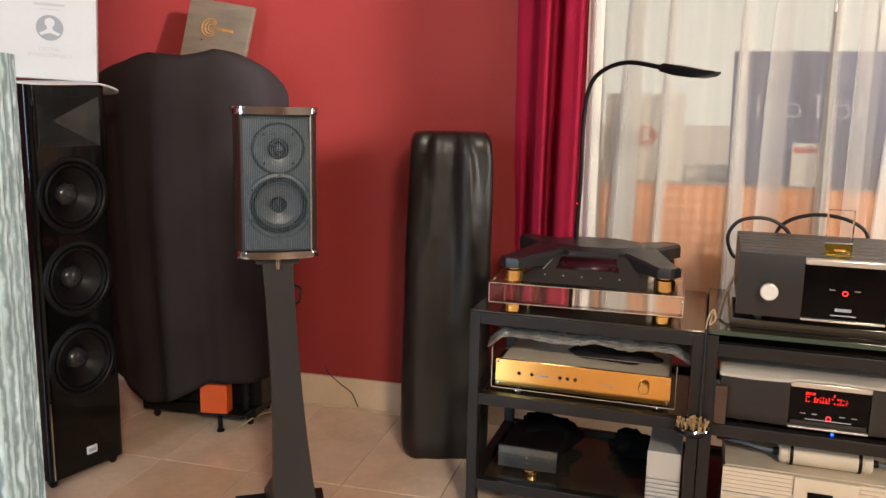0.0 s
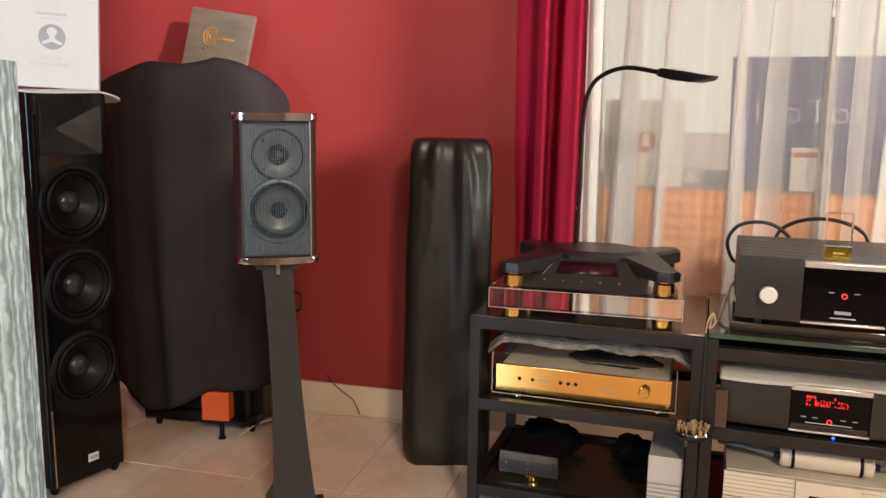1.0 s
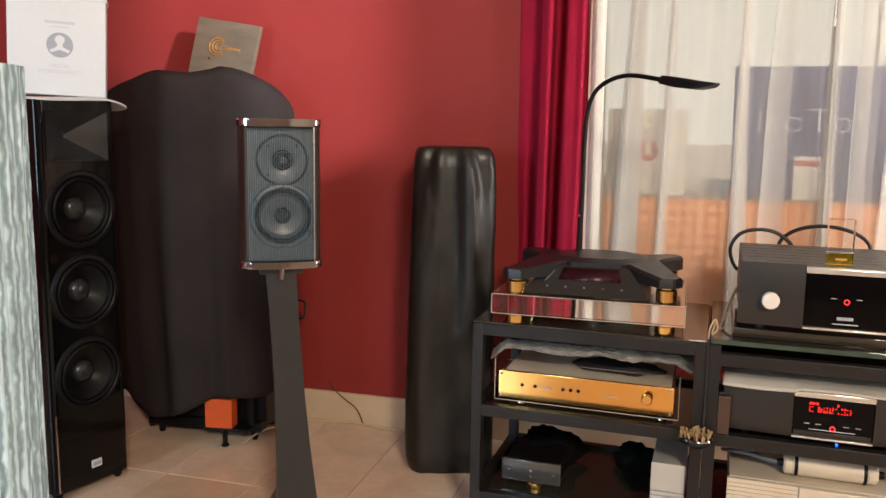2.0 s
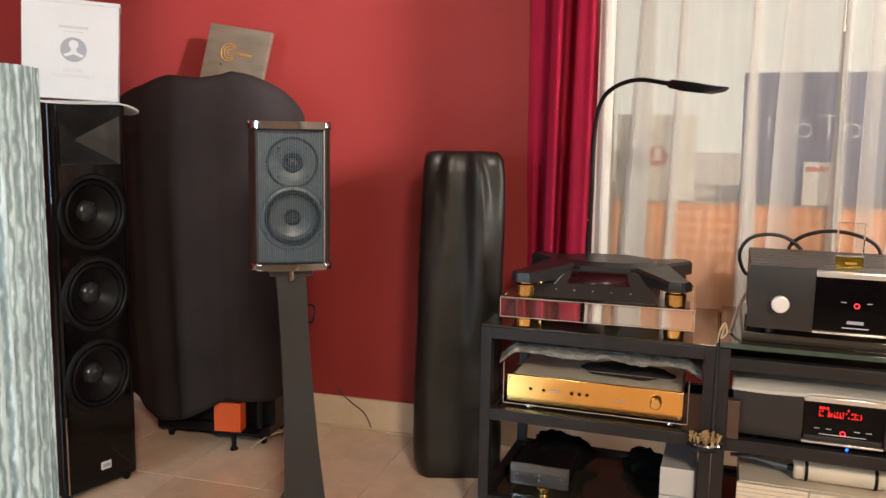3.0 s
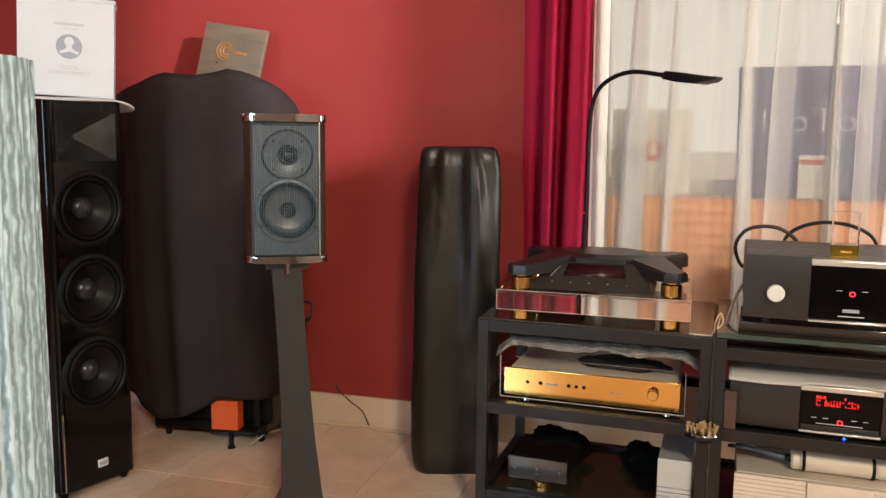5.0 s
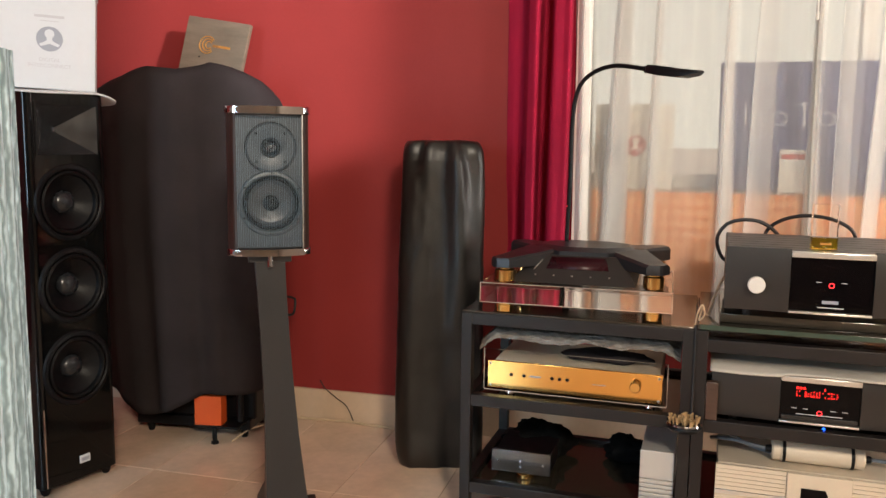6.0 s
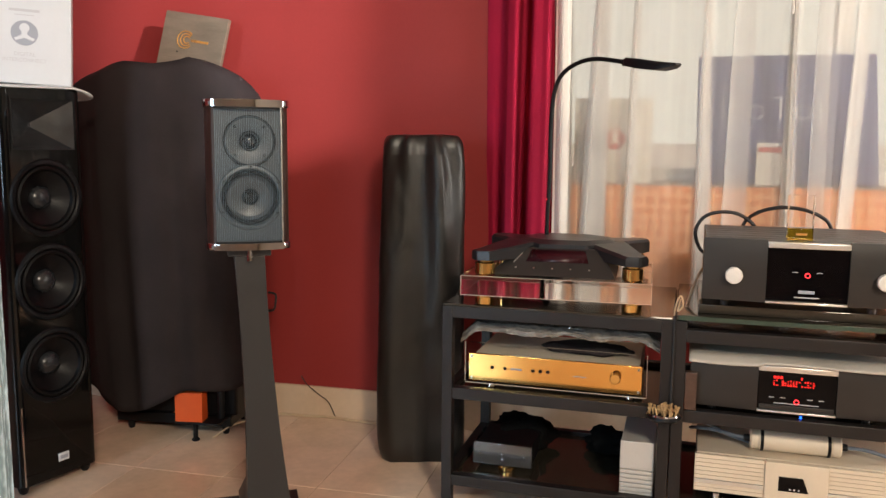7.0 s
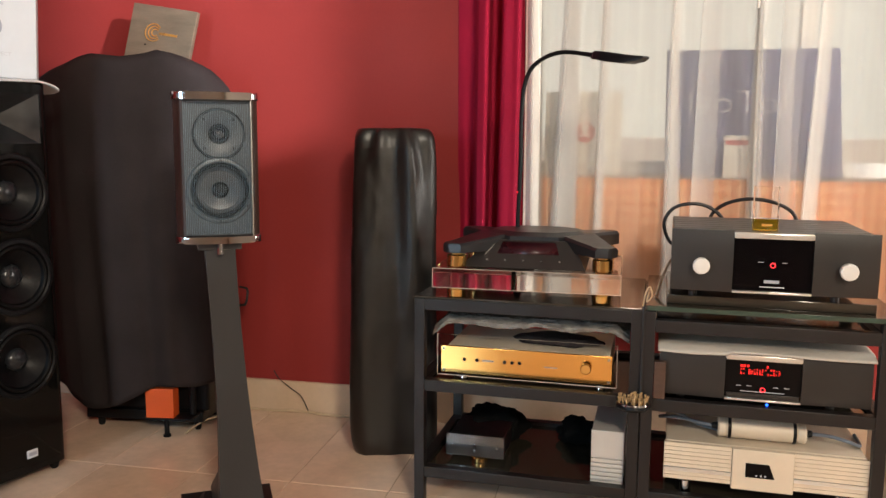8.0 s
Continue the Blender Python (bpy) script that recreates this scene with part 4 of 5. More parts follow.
loose_cable("cable", [(-0.60, 2.30, 0.006), (-0.5, 2.292, 0.006), (-0.40, 2.295, 0.005), (-0.30, 2.27, 0.006), (-0.18, 2.262, 0.005), (-0.05, 2.268, 0.006)], 0.005, CABLE_BEIGE, "beige cable lying along the skirting")
loose_cable("cable", [(-0.505, 2.310, 0.150), (-0.492, 2.308, 0.130), (-0.48, 2.305, 0.118), (-0.44, 2.298, 0.09), (-0.40, 2.298, 0.06), (-0.37, 2.29, 0.004)], 0.0018, CABLE_BLACK, "thin black cable drooping down the red wall")
loose_cable("cable", [(-0.72, 2.02, 0.006), (-0.68, 2.08, 0.03), (-0.62, 2.10, 0.045), (-0.56, 2.09, 0.04), (-0.52, 2.12, 0.006)], 0.003, CABLE_BEIGE, "pale thin cable looping behind the stand")
# bent tube put in for the small dark bracket on the cover
loose_cable("cable", [(-0.565, 2.14, 0.425), (-0.535, 2.12, 0.435), (-0.528, 2.12, 0.46), (-0.532, 2.13, 0.485), (-0.56, 2.14, 0.49)], 0.004, CABLE_BLACK, "black loop put in for a small bracket beside cloth cover")

# pull cord before the sheer curtain
cord = thing("pull_cord", "thin cream pull cord with a small end weight", "cord", pose(1.080, 2.10, 1.385))
part("string", tube(bmesh.new(), smooth_line([(0, 0, 0.02), (0.002, 0, 0.4), (-0.002, 0.003, 0.9), (0, 0.0, 1.712)], 8), 0.0022, 8), WHITE_CLOTH, cord)
part("end_weight", lathe(bmesh.new(), [(0, 0), (0.004, 0.002), (0.0045, 0.018), (0.0025, 0.026), (0, 0.028)], 12), WHITE_CLOTH, cord)

# ---- equipment racks ----
RACK = pose(0.12, 1.60, 0, 0, 0, -8)


def rack(u0, u1, depth, top_low, label, shelf_mats):
    ob = thing("equipment_rack", label, "rack", RACK, "pair of equipment racks")
    t = 0.028
    for u in (u0, u1 - t):
        for v in (0.0, depth - t):
            part("leg", boxed(u, u + t, v, v + t, 0.004, 0.578, bevel=0.0015), RACK_BLACK, ob)
            part("foot_pad", boxed(u + 0.002, u + t - 0.002, v + 0.002, v + t - 0.002, 0, 0.004), RUBBER, ob)
    for z0, z1 in ((top_low, top_low + 0.031), (0.327, 0.358), (0.086, 0.116)):
        for v in (0.0005, depth - t + 0.0005):
            part("rail", boxed(u0 + t, u1 - t, v, v + t - 0.001, z0, z1, bevel=0.0015), RACK_BLACK, ob)
        for u in (u0 + 0.0005, u1 - t + 0.0005):
            part("side_rail", boxed(u, u + t - 0.001, t, depth - t, z0, z1, bevel=0.0015), RACK_BLACK, ob)
    for z, mat in zip((0.332, 0.092), shelf_mats):
        part("shelf", boxed(u0 + 0.029, u1 - 0.029, 0.029, depth - 0.029, z, z + 0.012, bevel=0.001), mat, ob, "smoked black glass shelf")
    return ob


r1 = rack(0.006, 0.593, 0.46, 0.547, "black steel rack with smoked glass shelves", (DARK_GLASS, DARK_GLASS))
part("top_shelf", boxed(0.008, 0.591, 0.002, 0.458, 0.5785, 0.5835, bevel=0.001), DARK_GLASS, r1, "glossy smoked black glass top")
r2 = rack(0.5955, 1.155, 0.46, 0.527, "black steel rack with a green edged glass top", (DARK_GLASS, DARK_GLASS))
part("top_shelf", boxed(0.598, 1.175, -0.012, 0.46, 0.5835, 0.5955, bevel=0.0015), DARK_GLASS, r2, "glossy dark glass top")
part("glass_edge", boxed(0.603, 1.175, -0.0135, -0.0122, 0.584, 0.595), GREEN_GLASS, r2, "green polished glass edge")
part("under_top", boxed(0.625, 1.126, 0.029, 0.431, 0.535, 0.543, bevel=0.001), DARK_GLASS, r2)
for u in (0.61, 1.14):
    for v in (0.02, 0.44):
        part("glass_pad", rod(0.01, 0.578, 0.5835, 0.0005, 14, pose(u, v, 0)), RUBBER, r2)


# disc player on a clear plinth
def disc_player():
    ob = thing("disc_player", "graphite cross-armed disc player on thick clear acrylic plinth", "disc player", RACK @ pose(0.298, 0.0, 0, 0, 0, 2.5))
    W = 0.2395
    part("plinth", boxed(-W, W, -0.005, 0.36, 0.612, 0.6635, bevel=0.0015), ACRYLIC, ob, "thick clear acrylic slab")
    # opaque pale strips paint the bright glint lines on the slab's edges
    for x0, x1, y0, y1, z0, z1 in ((-W, W, -0.0062, -0.0051, 0.6622, 0.6636), (-W, W, -0.0062, -0.0051, 0.6119, 0.6133), (W - 0.0014, W, -0.0062, -0.0051, 0.6134, 0.6621), (-W, 0.0014 - W, -0.0062, -0.0051, 0.6134, 0.6621), (W + 0.0001, W + 0.0012, -0.004, 0.36, 0.6622, 0.6636)):
        part("edge_glint", boxed(x0, x1, y0, y1, z0, z1), FROST_GLINT, ob, "pale strip painting the glint of the acrylic edge")
    corners = ((-0.183, 0.035), (0.192, 0.035), (-0.183, 0.32), (0.192, 0.32))
    for x, y in corners:
        foot = lathe(bmesh.new(), [(0, 0.5836), (0.022, 0.5836), (0.025, 0.587), (0.025, 0.604), (0.023, 0.606), (0.023, 0.612), (0, 0.612)], 32, pose(x, y, 0))
        part("gold_foot", foot, GOLD, ob, "polished gold turned foot")
        pil = lathe(bmesh.new(), [(0, 0.6637), (0.024, 0.6637), (0.026, 0.666), (0.026, 0.694), (0.023, 0.696), (0.020, 0.697), (0.020, 0.702), (0, 0.702)], 32, pose(x, y, 0))
        part("gold_pillar", pil, GOLD, ob, "polished gold turned pillar")
    # four arms rising to the hub
    hub = Vector((0.012, 0.19, 0))
    for x, y in corners:
        aim = hub + Vector((math.copysign(0.088, x), 0, 0))
        d = (aim - Vector((x, y, 0))).normalized()
        s = Vector((-d.y, d.x, 0))
        L = (aim - Vector((x, y, 0))).length
        rings = []
        for k in range(13):
            a = k / 12
            c = Vector((x, y, 0)) + d * (-0.034 + (L * 0.86 + 0.034) * a)
            back = max(0.0, 1 - a / 0.12)
            w = 0.034 * math.sqrt(max(1 - back ** 2, 0.02)) + 0.035 * max(0, a - 0.2)
            zt = (0.727 if y < 0.1 else 0.738) + (0.017 if y < 0.1 else 0.006) * min(1, max(0, (a - 0.15) / 0.75))
            zb = 0.7022
            ch = 0.007
            rings.append([c - s * w + Vector((0, 0, zb)), c + s * w + Vector((0, 0, zb)), c + s * w + Vector((0, 0, zt - ch)),
                          c + s * (w - ch * min(1, w / 0.02)) + Vector((0, 0, zt)), c - s * (w - ch * min(1, w / 0.02)) + Vector((0, 0, zt)), c - s * w + Vector((0, 0, zt - ch))])
        part("arm", loft(bmesh.new(), rings), TURN_DARK, ob, sharp=25)
    oct_out = [(0.012 + 0.150 * math.cos(radians(a)), 0.20 + 0.115 * math.sin(radians(a))) for a in (25, 65, 115, 155, 205, 245, 295, 335)]
    oct_in = [(0.012 + (x - 0.012) * 0.80, 0.20 + (y - 0.20) * 0.80) for x, y in oct_out]
    bm = loft(bmesh.new(), [[(x, y, 0.69) for x, y in oct_out], [(x, y, 0.740) for x, y in oct_out], [(x, y, 0.750) for x, y in oct_in]])
    part("hub", bm, TURN_DARK, ob, sharp=20)
    # sloping control panel
    low = [(-0.175, 0.030, 0.6645), (0.150, 0.030, 0.6645), (0.150, 0.30, 0.6645), (-0.175, 0.30, 0.6645)]
    up = [(-0.100, 0.095, 0.730), (0.112, 0.095, 0.730), (0.112, 0.28, 0.730), (-0.100, 0.28, 0.730)]
    body = part("control_body", loft(bmesh.new(), [low, up]), AMP_DARK, ob, sharp=20)

    def on_slope(x, f, lift=0.0008):
        y = 0.030 + 0.065 * f
        z = 0.6645 + 0.0655 * f
        return Vector((x, y - 0.57 * lift, z + 0.82 * lift))
    bm = bmesh.new()
    vs = [bm.verts.new(on_slope(x, f)) for x, f in ((-0.080, 0.50), (0.080, 0.50), (0.070, 0.93), (-0.070, 0.93))]
    bm.faces.new(vs)
    thicken(part("display_window", bm, TINTED, body), 0.0006, 0)
    bm = tube(bmesh.new(), [on_slope(-0.112, 0.45, 0.001), on_slope(-0.085, 0.93, 0.001)], 0.0011, 6)
    part("slash_mark", bm, STEEL, body)
    for k in range(5):
        p = on_slope(-0.105 + 0.047 * k, 0.27)
        part("button", lathe(bmesh.new(), [(0, 0.0018), (0.0022, 0.0012), (0.0028, 0)], 12, Matrix.Translation(p) @ pose(0, 0, 0, 35, 0, 0)), STEEL, body)


disc_player()


# gooseneck lamp behind the player
def gooseneck_lamp():
    ob = thing("gooseneck_lamp", "black gooseneck reading lamp with flat head", "lamp", pose(0.39, 1.80, 0.5835))
    part("base", lathe(bmesh.new(), [(0, 0), (0.045, 0), (0.048, 0.006), (0.046, 0.012), (0.012, 0.018), (0.008, 0.03), (0, 0.03)], 32), BLACK_PLASTIC, ob)
    pts = [(0, 0, 0.02), (-0.002, 0.002, 0.17), (0.003, 0, 0.335), (0.003, 0, 0.475), (0.012, -0.008, 0.567), (0.042, -0.032, 0.615), (0.105, -0.083, 0.637), (0.19, -0.152, 0.622)]
    part("neck", tube(bmesh.new(), smooth_line(pts, 10), 0.0058, 12), BLACK_PLASTIC, ob)
    part("joint", rod(0.009, -0.014, 0.014, 0.002, 16, Matrix.Translation((0.192, -0.154, 0.6215)) @ pose(0, 0, 0, 0, 90, -39)), BLACK_PLASTIC, ob)
    rings = []
    for x, w, zc, h in ((0.0, 0.012, 0, 0.010), (0.012, 0.023, -0.001, 0.014), (0.05, 0.028, -0.007, 0.016), (0.10, 0.027, -0.013, 0.014), (0.135, 0.022, -0.012, 0.008), (0.15, 0.014, -0.009, 0.003)):
        rings.append([(x, -w, zc - h * 0.7), (x, w, zc - h * 0.7), (x, w * 1.05, zc), (x, w * 0.75, zc + h * 0.8), (x, -w * 0.75, zc + h * 0.8), (x, -w * 1.05, zc)])
    head = part("head", loft(bmesh.new(), rings), BLACK_PLASTIC, ob, sharp=50)
    head.matrix_local = Matrix.Translation((0.188, -0.150, 0.622)) @ pose(0, 0, 0, 0, 2, -39)
    part("switch_light", lathe(bmesh.new(), [(0, 0.002), (0.002, 0.0)], 10, pose(-0.004, -0.0065, 0.265) @ FRONT), RED_LED, ob)


gooseneck_lamp()


# gold amplifier with an acrylic front
def gold_amplifier():
    ob = thing("gold_amplifier", "mirror gold fronted amplifier behind clear acrylic plate", "amplifier", RACK @ pose(0.294, 0.06, 0))
    ac = part("acrylic_front", boxed(-0.2375, 0.2375, -0.006, 0.0, 0.362, 0.472, bevel=0.001), CLEAR_THIN, ob, "clear acrylic front plate")
    ac.visible_shadow = False
    for x0, x1, z0, z1 in ((-0.2395, -0.238, 0.362, 0.472), (0.238, 0.2390, 0.362, 0.472), (-0.238, 0.238, 0.3598, 0.3615)):
        part("frosted_edge", boxed(x0, x1, -0.006, 0.0, z0, z1), FROST_GLINT, ob, "bright frosted acrylic edge")
    part("gold_front", boxed(-0.230, 0.226, 0.001, 0.010, 0.366, 0.440, bevel=0.001), GOLD_PLATE, ob, "mirror polished gold panel")
    part("chassis", boxed(-0.222, 0.218, 0.010, 0.30, 0.368, 0.432, bevel=0.003), CHAMPAGNE, ob)
    for x, z in ((-0.222, 0.432), (0.218, 0.432), (-0.222, 0.373), (0.218, 0.373)):
        part("screw", rod(0.0035, 0, 0.003, 0.0006, 12, pose(x, 0.001, z) @ FRONT), STEEL, ob)
    for x in (-0.165, -0.13, -0.055, -0.035, -0.015):
        part("socket", lathe(bmesh.new(), [(0, 0.0005), (0.003, 0.0005), (0.004, 0.0025), (0.005, 0.0)], 14, pose(x, 0.0005, 0.405) @ FRONT), BLACK_PLASTIC, ob)
    part("knob", rod(0.014, 0.0, 0.014, 0.002, 28, pose(0.160, -0.006, 0.408) @ FRONT), GOLD, ob, "polished gold knob")
    part("print_bar", boxed(-0.115, -0.085, 0.0, 0.001, 0.403, 0.407), PRINT_GREY, ob)
    part("print_bar", boxed(0.05, 0.085, 0.0, 0.001, 0.399, 0.401), PRINT_GREY, ob)
    for x, y in ((-0.172, 0.02), (0.196, 0.02), (-0.172, 0.27), (0.196, 0.27)):
        part("foot", lathe(bmesh.new(), [(0, 0.344), (0.012, 0.344), (0.014, 0.350), (0.012, 0.358), (0.015, 0.3675), (0, 0.3675)], 20, pose(x, y, 0)), CHROME, ob)


gold_amplifier()


def lump(name, label, cat, m, sx, sy, sz, mat, seed, rough=0.25):
    """A soft crumpled bundle with a flat underside."""
    def f(a, b):
        th, ph = 2 * math.pi * a, math.pi * (b - 0.5)
        d = Vector((math.cos(th) * math.cos(ph), math.sin(th) * math.cos(ph), math.sin(ph)))
        k = 1 + rough * wob(d.x * 1.6 + seed, d.y * 1.6, d.z * 1.6) + 0.4 * rough * wob(d.x * 5, d.y * 5 + seed, d.z * 5)
        return Vector((d.x * sx * k, d.y * sy * k, max(0.0, (d.z * k + 0.75)) * sz))
    bm = sheet(bmesh.new(), f, 40, 22)
    bmesh.ops.remove_doubles(bm, verts=bm.verts, dist=1e-5)
    ob = part(name, bm, mat, sharp=80)
    ob.matrix_world = m
    return tagged(ob, label, cat)


lump("cable_pouch", "soft black cable pouch lying on gold amplifier", "pouch", RACK @ pose(0.365, 0.20, 0.4325), 0.115, 0.06, 0.015, BLACK_CLOTH, 2)
lump("dark_lump", "crumpled black cloth bundle on lower rack shelf", "cloth", RACK @ pose(0.165, 0.31, 0.1045), 0.095, 0.09, 0.050, BLACK_SOFT, 5, 0.32)
# this smaller lump is added in place of flat dark reflections
lump("dark_lump", "small black lump added for dark reflections beside silver box", "cloth", RACK @ pose(0.425, 0.34, 0.1045), 0.070, 0.05, 0.040, BLACK_SOFT, 9, 0.45)


# bubble wrap draped over the gold amplifier
def bubble_wrap():
    def f(a, b):
        u = 0.042 + a * 0.52
        hang = max(0.0, 1 - b / 0.22)
        v = 0.056 + max(0.0, b - 0.1) * 0.12 + 0.006 * wob(u * 14, b * 6, 4) + 0.003 * wob(u * 60, b * 30, 7)
        z = 0.526 + 0.005 * wob(u * 9, v * 9, 1) + 0.003 * wob(u * 40, v * 40, 2) + 0.002 * wob(u * 130, v * 130, 3)
        z -= (0.024 + 0.006 * wob(u * 11, 0, 6)) * hang
        z -= 0.034 * max(0, 1 - a / 0.08) ** 1.2 + 0.02 * max(0, (a - 0.93) / 0.07)
        return Vector((u, v, z))
    ob = part("bubble_wrap", sheet(bmesh.new(), f, 190, 70), WRAP, sharp=40)
    ob.matrix_world = RACK
    thicken(ob, 0.004)
    tagged(ob, "crinkled glossy bubble wrap over the gold amplifier", "packaging")


bubble_wrap()


def small_preamp():
    ob = thing("small_preamp", "small dark box with acrylic front and gold foot", "preamplifier", RACK @ pose(0.153, 0.10, 0))
    part("body", boxed(-0.078, 0.078, 0.006, 0.18, 0.118, 0.172, bevel=0.002), BLACK_PLASTIC, ob)
    fr = part("front_panel", boxed(-0.082, 0.082, 0.0, 0.005, 0.1185, 0.180, bevel=0.001), AMP_DARK, ob)
    part("acrylic_plate", boxed(-0.082, 0.082, -0.005, -0.0005, 0.1185, 0.180, bevel=0.0008), ACRYLIC, ob).visible_shadow = False
    for x, z in ((-0.062, 0.148), (0.062, 0.148), (0.0, 0.152), (0.0, 0.136)):
        part("screw", lathe(bmesh.new(), [(0, 0.004), (0.003, 0.003), (0.0042, 0)], 14, pose(x, -0.005, z) @ FRONT), CHROME, ob)
    part("gold_foot", rod(0.024, 0.1045, 0.1175, 0.002, 28, pose(0.010, 0.012, 0)), GOLD, ob, "polished gold foot")
    part("gold_foot", rod(0.024, 0.1045, 0.118, 0.002, 28, pose(0.0, 0.15, 0)), GOLD, ob, "polished gold foot")


small_preamp()


def silver_supply():
    ob = thing("silver_power_supply", "silver power supply box with grooved front", "power supply", RACK @ pose(0.517, 0.03, 0))
    part("body", boxed(-0.041, 0.041, 0.006, 0.28, 0.108, 0.252, bevel=0.002), MATT_SILVER, ob)
    part("front_panel", boxed(-0.042, 0.042, 0.0, 0.006, 0.180, 0.253, bevel=0.002), MATT_SILVER, ob)
    for k in range(6):
        z = 0.109 + 0.0118 * k
        part("fin", boxed(-0.042, 0.042, 0.0, 0.006, z, z + 0.0092, bevel=0.0015), MATT_SILVER, ob)
    for y in (0.03, 0.25):
        part("foot", boxed(-0.03, 0.03, y, y + 0.015, 0.1045, 0.108), RUBBER, ob)


silver_supply()


# dark amplifier with two silver knobs
def faced_unit(name, label, cat, u0, u1, v, z0, z1, depth, feet_z, knobs):
    uc = (u0 + u1) / 2
    w, h = u1 - u0, z1 - z0
    ob = thing(name, label, cat, RACK @ pose(uc, v, z0))
    cw = 0.0865
    part("chassis", boxed(-w / 2 + 0.006, w / 2 - 0.006, 0.014, depth, 0.004, h - 0.012, bevel=0.002), AMP_DARK, ob)
    for k in range(7):
        y = 0.02 + (depth - 0.03) * k / 7
        part("top_slat", boxed(-w / 2 + 0.006, w / 2 - 0.006, y, y + (depth - 0.03) / 7 - 0.006, h - 0.012, h - 0.004, bevel=0.001), AMP_TOP, ob)
    for s in (-1, 1):
        # gently bowed cheek panels
        x0, x1 = (s * (cw + 0.0005), s * w / 2)
        bm = bmesh.new()
        rows = []
        for i in range(9):
            a = i / 8
            zz = a * h
            bow = 0.004 * (1 - (2 * a - 1) ** 2) ** 0.6
            rows.append([(x0, -bow, zz), (x1, -bow + 0.006, zz), (x1, 0.013, zz), (x0, 0.013, zz)])
        loft(bm, rows)
        part("cheek_panel", bm, AMP_DARK, ob, sharp=50)
    d = part("display", boxed(-cw, cw, 0.002, 0.0135, 0.006, h - 0.018, bevel=0.001), DISPLAY, ob, "glossy black display glass")
    part("top_trim", boxed(-cw, cw, -0.008, 0.0135, h - 0.017, h - 0.004, bevel=0.002), SILVER, ob, "silver trim bar")
    part("lower_trim", boxed(-cw, cw, -0.006, 0.0135, 0.0, 0.005, bevel=0.001), SILVER, ob)
    if knobs:
        for s in (-1, 1):
            k = part("knob", lathe(bmesh.new(), [(0.017, 0.0), (0.0185, 0.003), (0.0195, 0.018), (0.0185, 0.021), (0.016, 0.0222), (0, 0.0226)], 40, pose(s * 0.159, -0.008, h * 0.43) @ FRONT), KNOB, ob, "satin silver knob")
    ring = part("power_ring", lathe(bmesh.new(), [(0.0042, 0), (0.0062, 0), (0.0062, 0.001), (0.0042, 0.001), (0.0042, 0)], 24, pose(0.001, 0.0018, h * (0.46 if knobs else 0.24)) @ FRONT), RED_LED, d, "lit red ring")
    for x in (-0.026, 0.026) if knobs else (-0.055, -0.03, 0.03, 0.055):
        part("touch_mark", boxed(x - 0.006, x + 0.006, 0.0008, 0.0018, h * (0.5 if knobs else 0.3), h * (0.5 if knobs else 0.3) + 0.0015), PRINT_PALE, d)
    part("logo_bar", boxed(-0.017, 0.017, 0.0008, 0.0018, h * (0.17 if knobs else 0.07), h * (0.22 if knobs else 0.12)), PRINT_GREY, d)
    if knobs:
        part("logo_bar", boxed(-0.026, 0.028, 0.0008, 0.0018, h * 0.10, h * 0.115), PRINT_PALE, d)
    else:
        part("disc_slot", boxed(-0.05, 0.05, 0.0008, 0.0018, h * 0.185, h * 0.20), PRINT_PALE, d)
        part("disc_tray", boxed(-cw + 0.004, cw - 0.004, -0.004, 0.001, 0.008, h * 0.16, bevel=0.001), AMP_DARK, d)
        # unreadable red display writing
        rnd = random.Random(4)
        x = -0.052
        while x < 0.046:
            if rnd.random() < 0.78:
                for zz in (0.555, 0.60, 0.645):
                    if rnd.random() < 0.8:
                        part("red_segment", boxed(x, x + rnd.choice((0.0022, 0.0034, 0.0044)), 0.0008, 0.0018, h * zz, h * (zz + rnd.choice((0.016, 0.03)))), RED_TEXT, d)
            x += 0.0062
        for x, wdt in ((-0.052, 0.006), (-0.044, 0.004), (-0.037, 0.005), (0.008, 0.003)):
            part("red_segment", boxed(x, x + wdt, 0.0008, 0.0018, h * 0.70, h * 0.75), RED_TEXT, d)
    for x in (-w / 2 + 0.055, w / 2 - 0.075):
        for y in (0.075, depth - 0.05):
            part("foot", lathe(bmesh.new(), [(0, feet_z - z0), (0.010, feet_z - z0), (0.010, feet_z - z0 + 0.008), (0.019, 0.001), (0, 0.001)], 20, pose(x, y, 0)), AMP_TOP, ob, "conical dark metal foot")
    return ob


# slab added to give the dark reflective zone beneath the amplifier
platform = part("dark_reflection_slab", boxed(0.648, 1.118, 0.03, 0.405, 0.5958, 0.618, bevel=0.002), DARK_GLASS)
platform.matrix_world = RACK
tagged(platform, "glossy black slab added for the dark reflection under amplifier", "platform")
faced_unit("integrated_amplifier", "dark grey amplifier with two silver knobs and black display", "amplifier", 0.653, 1.107, -0.018, 0.640, 0.786, 0.40, 0.6182, True)
disc_unit = faced_unit("network_player", "dark grey player with red lit display on middle shelf", "disc player", 0.637, 1.121, 0.022, 0.368, 0.486, 0.36, 0.344, False)
part("indicator_light", lathe(bmesh.new(), [(0, 0.002), (0.003, 0.001), (0.0035, 0)], 12, pose(0.012, -0.002, -0.007) @ FRONT), BLUE_LED, disc_unit, "small lit blue indicator")


